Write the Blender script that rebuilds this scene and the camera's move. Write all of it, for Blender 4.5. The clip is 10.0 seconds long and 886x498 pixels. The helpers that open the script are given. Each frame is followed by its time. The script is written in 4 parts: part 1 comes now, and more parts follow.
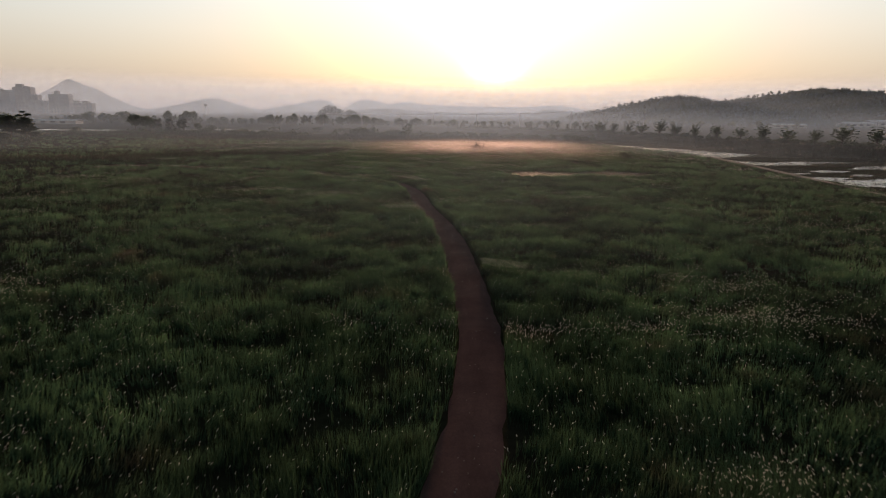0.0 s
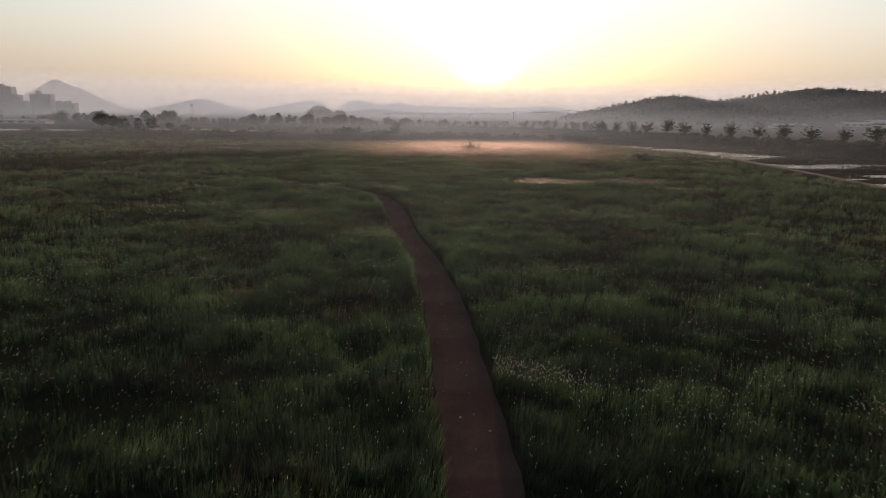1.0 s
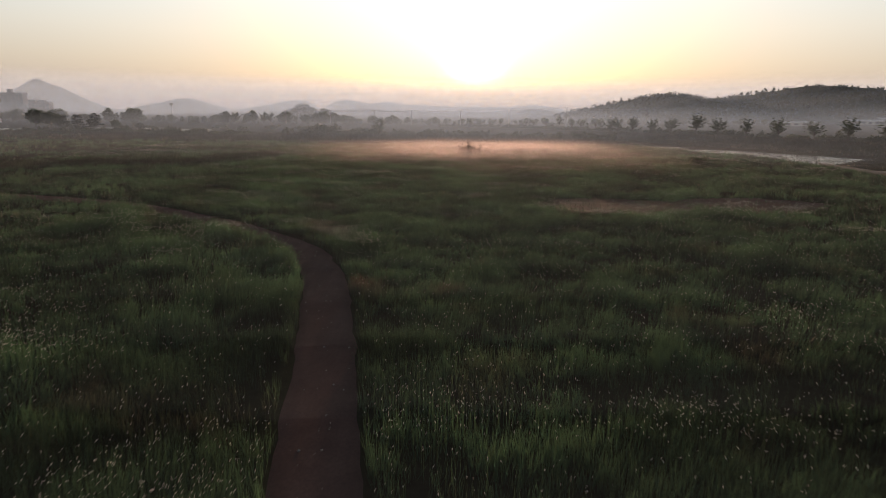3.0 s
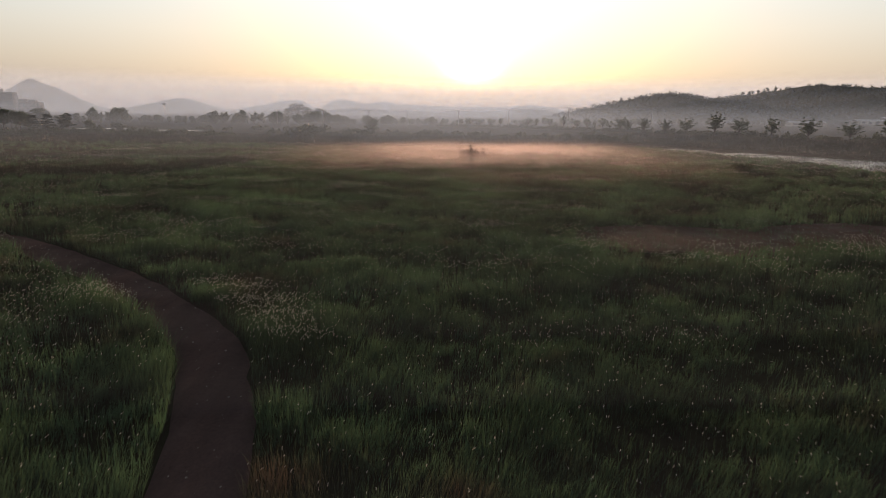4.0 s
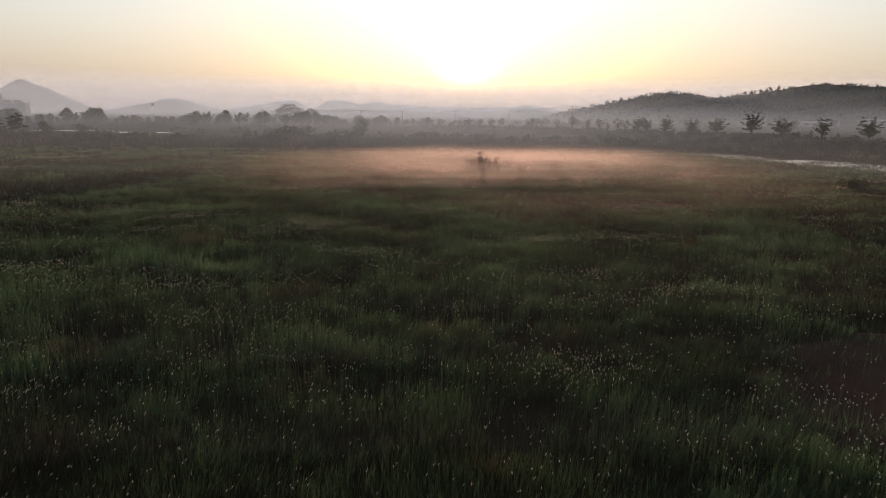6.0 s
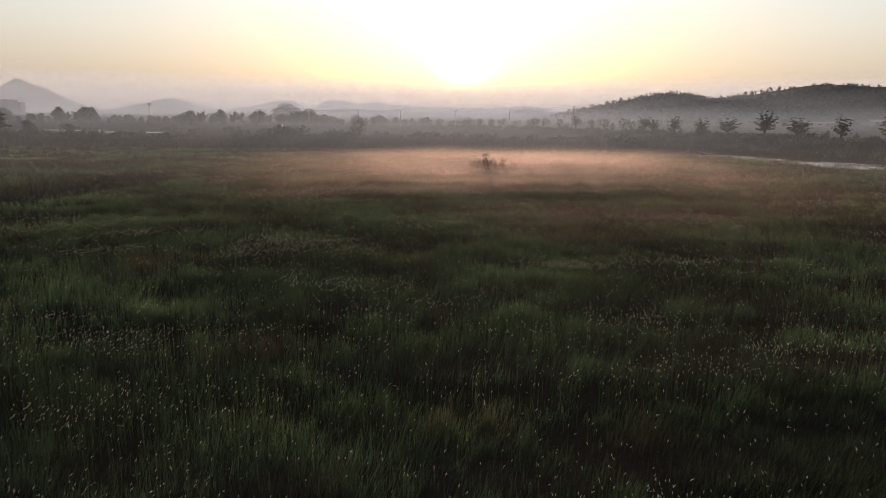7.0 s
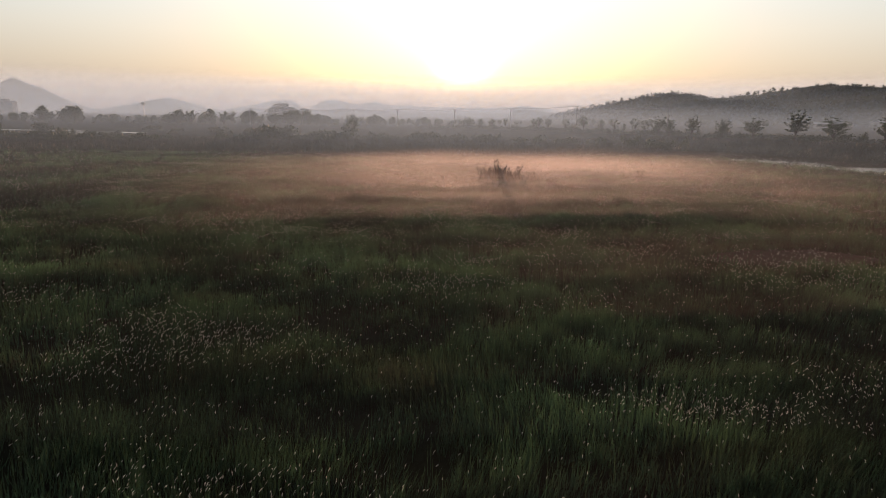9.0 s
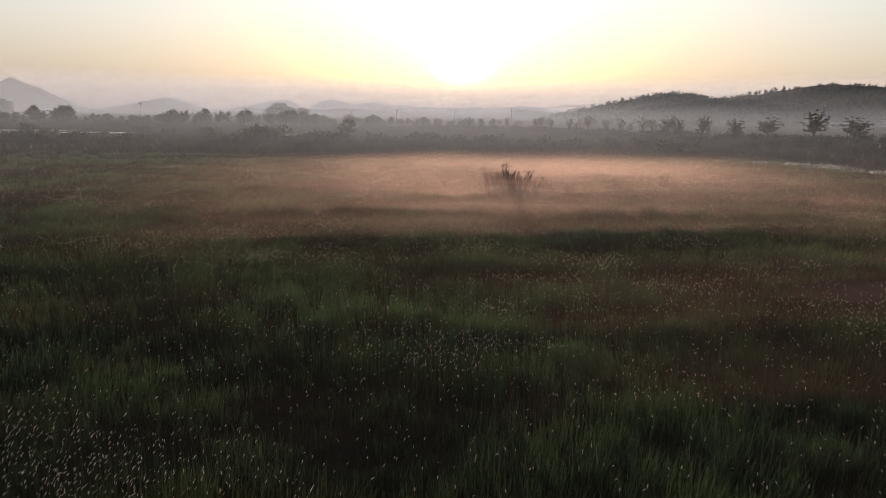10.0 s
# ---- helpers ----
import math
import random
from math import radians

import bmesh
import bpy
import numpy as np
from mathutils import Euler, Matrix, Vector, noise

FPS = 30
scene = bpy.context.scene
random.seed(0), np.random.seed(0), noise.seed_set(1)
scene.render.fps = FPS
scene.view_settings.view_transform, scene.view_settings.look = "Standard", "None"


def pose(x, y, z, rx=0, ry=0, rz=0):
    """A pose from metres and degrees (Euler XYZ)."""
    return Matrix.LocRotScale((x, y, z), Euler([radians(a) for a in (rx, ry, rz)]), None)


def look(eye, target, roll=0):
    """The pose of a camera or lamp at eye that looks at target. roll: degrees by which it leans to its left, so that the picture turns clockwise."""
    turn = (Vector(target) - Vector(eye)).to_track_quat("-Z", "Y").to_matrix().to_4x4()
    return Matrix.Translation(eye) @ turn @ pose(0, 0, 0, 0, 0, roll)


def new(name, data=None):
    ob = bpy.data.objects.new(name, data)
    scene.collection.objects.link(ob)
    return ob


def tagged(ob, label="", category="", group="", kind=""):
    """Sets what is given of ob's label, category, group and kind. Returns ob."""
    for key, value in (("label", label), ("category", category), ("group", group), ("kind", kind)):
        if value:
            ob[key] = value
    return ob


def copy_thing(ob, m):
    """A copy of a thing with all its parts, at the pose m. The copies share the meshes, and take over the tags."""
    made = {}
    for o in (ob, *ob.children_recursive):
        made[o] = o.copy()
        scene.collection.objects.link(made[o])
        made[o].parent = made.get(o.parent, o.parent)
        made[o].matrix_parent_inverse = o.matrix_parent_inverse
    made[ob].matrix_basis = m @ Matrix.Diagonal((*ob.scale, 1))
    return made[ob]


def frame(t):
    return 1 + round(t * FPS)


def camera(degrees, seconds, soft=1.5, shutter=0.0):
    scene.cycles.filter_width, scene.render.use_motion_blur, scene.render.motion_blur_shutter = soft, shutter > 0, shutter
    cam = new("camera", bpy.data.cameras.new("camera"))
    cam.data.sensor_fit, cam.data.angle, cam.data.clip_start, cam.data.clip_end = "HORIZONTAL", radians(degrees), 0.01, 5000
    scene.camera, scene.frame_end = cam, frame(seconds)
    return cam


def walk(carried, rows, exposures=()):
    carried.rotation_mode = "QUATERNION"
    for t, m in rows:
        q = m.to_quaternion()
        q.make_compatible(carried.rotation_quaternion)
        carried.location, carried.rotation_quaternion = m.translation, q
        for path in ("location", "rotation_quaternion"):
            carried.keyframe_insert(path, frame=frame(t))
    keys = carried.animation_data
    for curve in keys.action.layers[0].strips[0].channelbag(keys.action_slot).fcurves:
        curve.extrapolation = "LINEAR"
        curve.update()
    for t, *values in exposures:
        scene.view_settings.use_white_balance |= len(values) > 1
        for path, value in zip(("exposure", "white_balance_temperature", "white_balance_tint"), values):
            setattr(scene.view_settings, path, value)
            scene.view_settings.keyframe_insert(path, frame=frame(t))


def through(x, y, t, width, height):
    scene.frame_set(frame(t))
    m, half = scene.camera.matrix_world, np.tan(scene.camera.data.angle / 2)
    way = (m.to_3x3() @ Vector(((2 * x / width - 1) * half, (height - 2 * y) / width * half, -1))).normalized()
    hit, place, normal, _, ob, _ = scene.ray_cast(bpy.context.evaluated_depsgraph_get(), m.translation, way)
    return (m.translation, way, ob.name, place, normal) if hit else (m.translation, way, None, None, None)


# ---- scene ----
cam = camera(75.0, 10.0, soft=1.0, shutter=0.12)
PATH = [
    (0, (0.748, 3.456, 10.678), (0.748, 5.402, 10.218), 0.6),
    (0.5, (1.096, 13.125, 10.027), (1.111, 15.072, 9.569), 0.7),
    (1, (1.159, 22.254, 9.655), (1.187, 24.201, 9.198), 0.6),
    (1.5, (1.099, 30.723, 9.099), (1.138, 32.669, 8.641), 0.7),
    (2, (1.073, 39.086, 8.509), (1.122, 41.032, 8.052), 0.7),
    (2.5, (1.103, 47.892, 8.285), (1.16, 49.837, 7.827), 0.6),
    (4, (1.41, 71.767, 7.948), (1.483, 73.712, 7.49), 0.5),
    (4.5, (1.364, 77.178, 7.972), (1.442, 79.124, 7.515), 0.6),
    (5, (1.269, 82.994, 7.917), (1.352, 84.939, 7.46), 0.6),
    (5.5, (1.272, 89.37, 7.861), (1.358, 91.315, 7.404), 0.5),
    (7, (1.085, 101.092, 7.479), (1.18, 103.037, 7.023), 0.5),
    (7.5, (1.02, 104.446, 7.43), (1.118, 106.391, 6.974), 0.6),
    (8, (1.045, 107.983, 7.304), (1.145, 109.928, 6.849), 0.6),
    (8.5, (1.122, 111.31, 7.278), (1.223, 113.255, 6.822), 0.6),
    (9, (1.141, 114.579, 7.224), (1.244, 116.523, 6.769), 0.6),
    (9.5, (1.179, 117.73, 7.154), (1.283, 119.675, 6.699), 0.6),
    (10, (1.204, 121.238, 7.072), (1.31, 123.182, 6.617), 0.6),
]
walk(cam, [(t, look(eye, target, roll)) for t, eye, target, roll in PATH])

# ---- light and air ----
scene.cycles.transparent_max_bounces = 128
SKY = 0.03
SUN_POWER = 5.0
HAZE_RAMP = [(0.0, (0.47, 0.37, 0.34)), (0.035, (0.63, 0.52, 0.44)), (0.075, (0.72, 0.64, 0.54)), (0.12, (0.79, 0.76, 0.69)), (0.17, (0.80, 0.84, 0.83)), (0.24, (0.62, 0.67, 0.69)), (0.40, (0.34, 0.39, 0.45)), (1.0, (0.10, 0.13, 0.17))]
# direction, sharpness, gain, colour, whether the haze near the ground dims it
GLOWS = [((0.083, 0.99, 0.115), 60, 0.26, (1.0, 0.86, 0.55), False), ((0.083, 0.99, 0.16), 600, 1.4, (1.0, 0.91, 0.66), True), ((0.083, 0.9935, 0.085), 2000, 5.0, (1.0, 0.88, 0.55), True)]
HAZE_COLOUR, MIST_COLOUR = (0.54, 0.72, 1.0), (0.95, 0.78, 0.76)
HAZE_THROUGH = 0.88
# the air's thickness for each metre, and the radii of the curtains that it stands in
AIR = 0.0007
HAZE = [136, 146, 157, 169, 182, 196, 212, 230, 250, 272, 296, 325, 360, 400, 450, 520, 600, 700, 820, 960, 1130, 1330, 1580, 1900, 2300, 2800, 3400]
LOW_MIST = 0.45
GRASS_SHARE = 1.45

# ---- world, sun, exposure ----
SUN_DIR = Vector((0.083, 0.9935, 0.078)).normalized()
world = bpy.data.worlds.new("dawn_sky")
scene.world = world
world.use_nodes = True
wt = world.node_tree
wt.nodes.clear()


def wnode(kind, **kw):
    n = wt.nodes.new(kind)
    if "operation" in kw:
        n.operation = kw["operation"]
    if "use_clamp" in kw:
        n.use_clamp = kw["use_clamp"]
    if "data_type" in kw:
        n.data_type, n.blend_type = kw["data_type"], kw["blend_type"]
    return n


def wmath(op, a, b=None, clamp=False):
    n = wnode("ShaderNodeMath", operation=op, use_clamp=clamp)
    for i, v in enumerate((a, b)):
        if v is None:
            continue
        if isinstance(v, (int, float)):
            n.inputs[i].default_value = v
        else:
            wt.links.new(v, n.inputs[i])
    return n.outputs[0]


def wglow(direction, sharp, gain, colour, fade):
    """An aureole round a direction of the hazy sky: gain * exp(-sharp * (1 - cos))."""
    dot = wnode("ShaderNodeVectorMath", operation="DOT_PRODUCT")
    wt.links.new(w_dir, dot.inputs[0])
    dot.inputs[1].default_value = Vector(direction).normalized()
    e = wmath("EXPONENT", wmath("MULTIPLY", wmath("SUBTRACT", dot.outputs["Value"], 1.0), sharp))
    e = wmath("MULTIPLY", wmath("MULTIPLY", e, gain), fade)
    mix = wnode("ShaderNodeMix", data_type="RGBA", blend_type="MULTIPLY")
    mix.inputs[0].default_value = 1.0
    mix.inputs[6].default_value = (*colour, 1)
    wt.links.new(e, mix.inputs[7])
    return mix.outputs[2]


def wadd(a, b):
    mix = wnode("ShaderNodeMix", data_type="RGBA", blend_type="ADD")
    mix.inputs[0].default_value = 1.0
    wt.links.new(a, mix.inputs[6])
    wt.links.new(b, mix.inputs[7])
    return mix.outputs[2]


w_coord = wnode("ShaderNodeTexCoord")
w_norm = wnode("ShaderNodeVectorMath", operation="NORMALIZE")
wt.links.new(w_coord.outputs["Generated"], w_norm.inputs[0])
w_dir = w_norm.outputs[0]
w_sep = wnode("ShaderNodeSeparateXYZ")
wt.links.new(w_dir, w_sep.inputs[0])
w_z = w_sep.outputs["Z"]
sky = wnode("ShaderNodeTexSky")
sky.sky_type = "NISHITA"
sky.sun_disc = False
sky.sun_elevation, sky.sun_rotation = radians(4.5), radians(4.8)
sky.dust_density, sky.air_density, sky.ozone_density = 4.0, 1.0, 1.0
sky_gain = wnode("ShaderNodeMix", data_type="RGBA", blend_type="MULTIPLY")
sky_gain.inputs[0].default_value = 1.0
sky_gain.inputs[7].default_value = (SKY, SKY, SKY, 1)
wt.links.new(sky.outputs[0], sky_gain.inputs[6])
# the hazy shell near the horizon, brighter towards the sun
ramp = wnode("ShaderNodeValToRGB")
for i, (pos, col) in enumerate(HAZE_RAMP):
    e = ramp.color_ramp.elements[i] if i < 2 else ramp.color_ramp.elements.new(pos)
    e.position, e.color = pos, (*col, 1)
wt.links.new(wmath("ADD", wmath("MULTIPLY", w_z, 1.0), 0.0, True), ramp.inputs[0])
sun_dot = wnode("ShaderNodeVectorMath", operation="DOT_PRODUCT")
wt.links.new(w_dir, sun_dot.inputs[0])
sun_dot.inputs[1].default_value = SUN_DIR
side = wmath("POWER", wmath("ADD", wmath("MULTIPLY", sun_dot.outputs["Value"], 0.5), 0.5, True), 2.2)
side = wmath("ADD", wmath("MULTIPLY", side, 0.72), 0.28)
shell = wnode("ShaderNodeMix", data_type="RGBA", blend_type="MULTIPLY")
shell.inputs[0].default_value = 1.0
wt.links.new(ramp.outputs[0], shell.inputs[6])
wt.links.new(side, shell.inputs[7])
low = wmath("MULTIPLY", w_z, 1 / 0.10, True)
low = wmath("MULTIPLY", wmath("MULTIPLY", low, low), wmath("SUBTRACT", 3.0, wmath("MULTIPLY", low, 2.0)))
half = wmath("ADD", wmath("MULTIPLY", low, 0.6), 0.4)
total = wadd(sky_gain.outputs[2], shell.outputs[2])
for d, k, g, c, f in GLOWS:
    total = wadd(total, wglow(d, k, g, c, low if f else half))
bg = wnode("ShaderNodeBackground")
wt.links.new(total, bg.inputs[0])
bg.inputs[1].default_value = 1.0
w_out = wnode("ShaderNodeOutputWorld")
wt.links.new(bg.outputs[0], w_out.inputs[0])

sun_data = bpy.data.lights.new("sun", "SUN")
sun_data.energy, sun_data.angle, sun_data.color = SUN_POWER, radians(1.5), (1.0, 0.60, 0.37)
sun = new("sun", sun_data)
sun.matrix_world = look(SUN_DIR * 100, (0, 0, 0))

# ---- materials ----


class Mat:
    """A small wrapper for node materials."""

    def __init__(self, name):
        self.m = bpy.data.materials.new(name)
        self.m.use_nodes = True
        self.t = self.m.node_tree
        self.t.nodes.clear()
        self.out = self.t.nodes.new("ShaderNodeOutputMaterial")

    def node(self, kind, **kw):
        n = self.t.nodes.new(kind)
        if "operation" in kw:
            n.operation, n.use_clamp = kw["operation"], kw["use_clamp"]
        if "data_type" in kw:
            n.data_type, n.blend_type = kw["data_type"], kw["blend_type"]
        if "attribute_name" in kw:
            n.attribute_name = kw["attribute_name"]
        return n

    def put(self, sock, v):
        if isinstance(v, bpy.types.NodeSocket):
            self.t.links.new(v, sock)
        elif isinstance(v, (tuple, list)) and len(v) == 3 and sock.type == "RGBA":
            sock.default_value = (*v, 1)
        else:
            sock.default_value = v
        return sock

    def noise(self, scale, detail=3.0, rough=0.6, vec=None, stretch=None):
        n = self.node("ShaderNodeTexNoise")
        n.inputs["Scale"].default_value = scale
        n.inputs["Detail"].default_value = detail
        n.inputs["Roughness"].default_value = rough
        v = vec or self.node("ShaderNodeNewGeometry").outputs["Position"]
        if stretch:
            mp = self.node("ShaderNodeMapping")
            mp.inputs["Scale"].default_value = stretch
            self.t.links.new(v, mp.inputs[0])
            v = mp.outputs[0]
        self.t.links.new(v, n.inputs["Vector"])
        return n.outputs["Fac"]

    def ramp(self, fac, *stops):
        n = self.node("ShaderNodeValToRGB")
        for i, (p, c) in enumerate(stops):
            e = n.color_ramp.elements[i] if i < 2 else n.color_ramp.elements.new(p)
            e.position, e.color = p, (*c, 1)
        self.t.links.new(fac, n.inputs[0])
        return n.outputs[0]

    def mix(self, fac, a, b, blend="MIX"):
        n = self.node("ShaderNodeMix", data_type="RGBA", blend_type=blend)
        self.put(n.inputs[0], fac), self.put(n.inputs[6], a), self.put(n.inputs[7], b)
        return n.outputs[2]

    def math(self, op, a, b=0.0, clamp=False):
        n = self.node("ShaderNodeMath", operation=op, use_clamp=clamp)
        self.put(n.inputs[0], a), self.put(n.inputs[1], b)
        return n.outputs[0]

    def attr(self, name):
        return self.node("ShaderNodeAttribute", attribute_name=name).outputs["Fac"]

    def bump(self, height, strength=0.3, distance=0.05):
        n = self.node("ShaderNodeBump")
        n.inputs["Strength"].default_value, n.inputs["Distance"].default_value = strength, distance
        self.t.links.new(height, n.inputs["Height"])
        return n.outputs[0]

    def principled(self, color, rough=0.8, metal=0.0, normal=None, spec=0.3):
        n = self.node("ShaderNodeBsdfPrincipled")
        self.put(n.inputs["Base Color"], color), self.put(n.inputs["Roughness"], rough)
        n.inputs["Metallic"].default_value, n.inputs["Specular IOR Level"].default_value = metal, spec
        if normal:
            self.t.links.new(normal, n.inputs["Normal"])
        return n.outputs[0]

    def leafy(self, color, through=0.35, rough=0.6, spec=0.25):
        """A thin leaf: gloss and colour on its faces, light through it."""
        a = self.principled(color, rough, spec=spec)
        b = self.node("ShaderNodeBsdfTranslucent")
        self.put(b.inputs[0], color)
        return self.blend(through, a, b.outputs[0])

    def blend(self, fac, a, b):
        n = self.node("ShaderNodeMixShader")
        self.put(n.inputs[0], fac)
        self.t.links.new(a, n.inputs[1])
        self.t.links.new(b, n.inputs[2])
        return n.outputs[0]

    def done(self, shader):
        self.t.links.new(shader, self.out.inputs[0])
        return self.m


def make_ground():
    k = Mat("meadow_soil")
    big = k.noise(0.07, 4, 0.6)
    fine = k.noise(2.6, 5, 0.7)
    col = k.ramp(big, (0.35, (0.014, 0.016, 0.010)), (0.55, (0.019, 0.021, 0.013)), (0.68, (0.027, 0.019, 0.016)))
    col = k.mix(0.55, col, k.ramp(fine, (0.3, (0.35, 0.35, 0.3)), (0.7, (1.35, 1.3, 1.2))), "MULTIPLY")
    return k.done(k.principled(col, 0.95, normal=k.bump(fine, 0.6, 0.12), spec=0.0))


def make_grass(name, dark, mid, dry, through=0.4):
    k = Mat(name)
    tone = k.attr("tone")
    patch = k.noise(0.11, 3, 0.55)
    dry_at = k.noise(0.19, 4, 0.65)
    # steepens the painted change from shaded root to sunlit tip
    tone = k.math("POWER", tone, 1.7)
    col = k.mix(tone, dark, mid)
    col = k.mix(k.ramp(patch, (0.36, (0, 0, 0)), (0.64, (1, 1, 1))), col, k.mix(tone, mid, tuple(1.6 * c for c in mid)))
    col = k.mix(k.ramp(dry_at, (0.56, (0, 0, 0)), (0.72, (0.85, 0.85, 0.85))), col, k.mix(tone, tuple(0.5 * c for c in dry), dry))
    return k.done(k.leafy(col, through, 0.55, 0.2))


def make_heads():
    k = Mat("silky_seed_head")
    col = k.ramp(k.attr("tone"), (0.0, (0.60, 0.58, 0.57)), (1.0, (0.92, 0.91, 0.90)))
    return k.done(k.leafy(col, 0.5, 0.8, 0.1))


def make_leaf(name, a, b, through=0.3):
    k = Mat(name)
    n = k.noise(1.3, 3, 0.6, k.node("ShaderNodeTexCoord").outputs["Object"])
    r = k.node("ShaderNodeObjectInfo").outputs["Random"]
    col = k.mix(k.math("ADD", k.math("MULTIPLY", n, 0.8), k.math("MULTIPLY", r, 0.3)), a, b)
    return k.done(k.leafy(col, through, 0.5, 0.2))


def make_bark():
    k = Mat("bark")
    n = k.noise(9.0, 5, 0.7, k.node("ShaderNodeTexCoord").outputs["Object"], (1, 1, 0.25))
    col = k.ramp(n, (0.3, (0.035, 0.028, 0.022)), (0.7, (0.10, 0.085, 0.07)))
    return k.done(k.principled(col, 0.9, normal=k.bump(n, 0.6, 0.04)))


def make_dirt():
    k = Mat("trodden_dirt")
    big = k.noise(0.5, 4, 0.65)
    fine = k.noise(11.0, 6, 0.75)
    long = k.noise(1.4, 3, 0.6, None, (1.0, 0.15, 1.0))
    col = k.ramp(big, (0.3, (0.064, 0.041, 0.040)), (0.7, (0.095, 0.062, 0.058)))
    col = k.mix(0.5, col, k.ramp(fine, (0.3, (0.55, 0.55, 0.55)), (0.75, (1.45, 1.4, 1.35))), "MULTIPLY")
    col = k.mix(0.35, col, k.ramp(long, (0.35, (0.65, 0.63, 0.6)), (0.65, (1.2, 1.2, 1.2))), "MULTIPLY")
    return k.done(k.principled(col, 0.85, normal=k.bump(fine, 0.3, 0.03), spec=0.0))


def make_red_soil():
    k = Mat("wet_red_soil")
    big = k.noise(0.45, 4, 0.65)
    fine = k.noise(6.0, 6, 0.75)
    col = k.ramp(big, (0.35, (0.024, 0.014, 0.015)), (0.65, (0.050, 0.028, 0.027)))
    col = k.mix(0.5, col, k.ramp(fine, (0.3, (0.5, 0.5, 0.5)), (0.75, (1.4, 1.35, 1.3))), "MULTIPLY")
    return k.done(k.principled(col, k.ramp(big, (0.35, (0.5, 0.5, 0.5)), (0.6, (0.9, 0.9, 0.9))), normal=k.bump(fine, 0.5, 0.05), spec=0.02))


def make_water():
    k = Mat("still_water")
    n = k.noise(2.2, 3, 0.6, None, (1.0, 0.35, 1.0))
    return k.done(k.principled((0.030, 0.030, 0.028), 0.24, normal=k.bump(n, 0.6, 0.08), spec=0.35))


def make_plain(name, colour, rough=0.7, scale=3.0, spread=0.25, metal=0.0):
    k = Mat(name)
    n = k.noise(scale, 5, 0.65)
    n2 = k.noise(scale * 0.13, 3, 0.6)
    lo, hi = tuple(c * (1 - spread) for c in colour), tuple(min(1, c * (1 + spread)) for c in colour)
    col = k.mix(0.5, k.ramp(n, (0.3, lo), (0.7, hi)), k.ramp(n2, (0.3, lo), (0.7, hi)))
    return k.done(k.principled(col, rough, metal, normal=k.bump(n, 0.2, 0.02)))


def make_woodland(name, a, b, scale):
    k = Mat(name)
    n = k.noise(scale, 5, 0.7)
    n2 = k.noise(scale * 0.2, 3, 0.6)
    col = k.mix(0.5, k.ramp(n, (0.3, a), (0.7, b)), k.ramp(n2, (0.35, a), (0.65, b)))
    return k.done(k.principled(col, 0.9, normal=k.bump(n, 1.0, 6.0), spec=0.0))


def make_haze(name, colour):
    """Thin haze standing in curtains: most light passes, the rest is scattered."""
    k = Mat(name)
    tr = k.node("ShaderNodeBsdfTransparent")
    s1 = k.node("ShaderNodeBsdfTranslucent")
    s1.inputs[0].default_value = (*colour, 1)
    s3 = k.node("ShaderNodeBsdfDiffuse")
    s3.inputs[0].default_value = (*colour, 1)
    return k.done(k.blend(k.attr("thickness_share"), tr.outputs[0], k.blend(HAZE_THROUGH, s3.outputs[0], s1.outputs[0])))


def make_mist():
    """Low mist: thin, in wisps, passing the low light on."""
    k = Mat("mist")
    n = k.noise(0.030, 4, 0.6, None, (1.0, 1.0, 2.0))
    wisps = k.noise(0.14, 3, 0.6, None, (0.5, 1.0, 2.0))
    thick = k.math("MULTIPLY", k.ramp(n, (0.34, (0.3, 0.3, 0.3)), (0.62, (1, 1, 1))), k.ramp(wisps, (0.25, (0.5, 0.5, 0.5)), (0.7, (1, 1, 1))))
    a = k.math("MULTIPLY", k.attr("thickness_share"), thick, True)
    tr = k.node("ShaderNodeBsdfTransparent")
    s1 = k.node("ShaderNodeBsdfTranslucent")
    s1.inputs[0].default_value = (*MIST_COLOUR, 1)
    s2 = k.node("ShaderNodeBsdfDiffuse")
    s2.inputs[0].default_value = (*MIST_COLOUR, 1)
    return k.done(k.blend(a, tr.outputs[0], k.blend(0.85, s2.outputs[0], s1.outputs[0])))


GROUND = make_ground()
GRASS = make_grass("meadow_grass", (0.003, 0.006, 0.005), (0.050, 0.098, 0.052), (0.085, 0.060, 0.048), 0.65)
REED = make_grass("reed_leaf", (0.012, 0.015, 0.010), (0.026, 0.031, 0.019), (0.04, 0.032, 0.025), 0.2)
REED_CLUMP = make_plain("dry_reed", (0.034, 0.028, 0.022), 0.9, 6.0, 0.4)
HEADS = make_heads()
LEAF = make_leaf("tree_leaf", (0.022, 0.040, 0.014), (0.055, 0.085, 0.030))
PINE = make_leaf("pine_needle", (0.014, 0.026, 0.014), (0.032, 0.052, 0.026), 0.15)
BUSH = make_leaf("shrub_leaf", (0.020, 0.034, 0.014), (0.045, 0.065, 0.028))
BARK = make_bark()
DIRT = make_dirt()
RED_SOIL = make_red_soil()
WATER = make_water()
CONCRETE = make_plain("pale_concrete", (0.42, 0.40, 0.37), 0.8, 4.0)
KERB = make_plain("weathered_concrete", (0.16, 0.15, 0.14), 0.9, 4.0)
STONE = make_plain("pebble", (0.30, 0.28, 0.26), 0.8, 9.0)
TOWER = make_plain("tower_render", (0.30, 0.30, 0.32), 0.8, 0.3)
TOWER_GLASS = make_plain("tower_glazing", (0.20, 0.21, 0.23), 0.6, 0.5)
GLASS = make_plain("dark_glazing", (0.05, 0.06, 0.07), 0.2, 0.5)
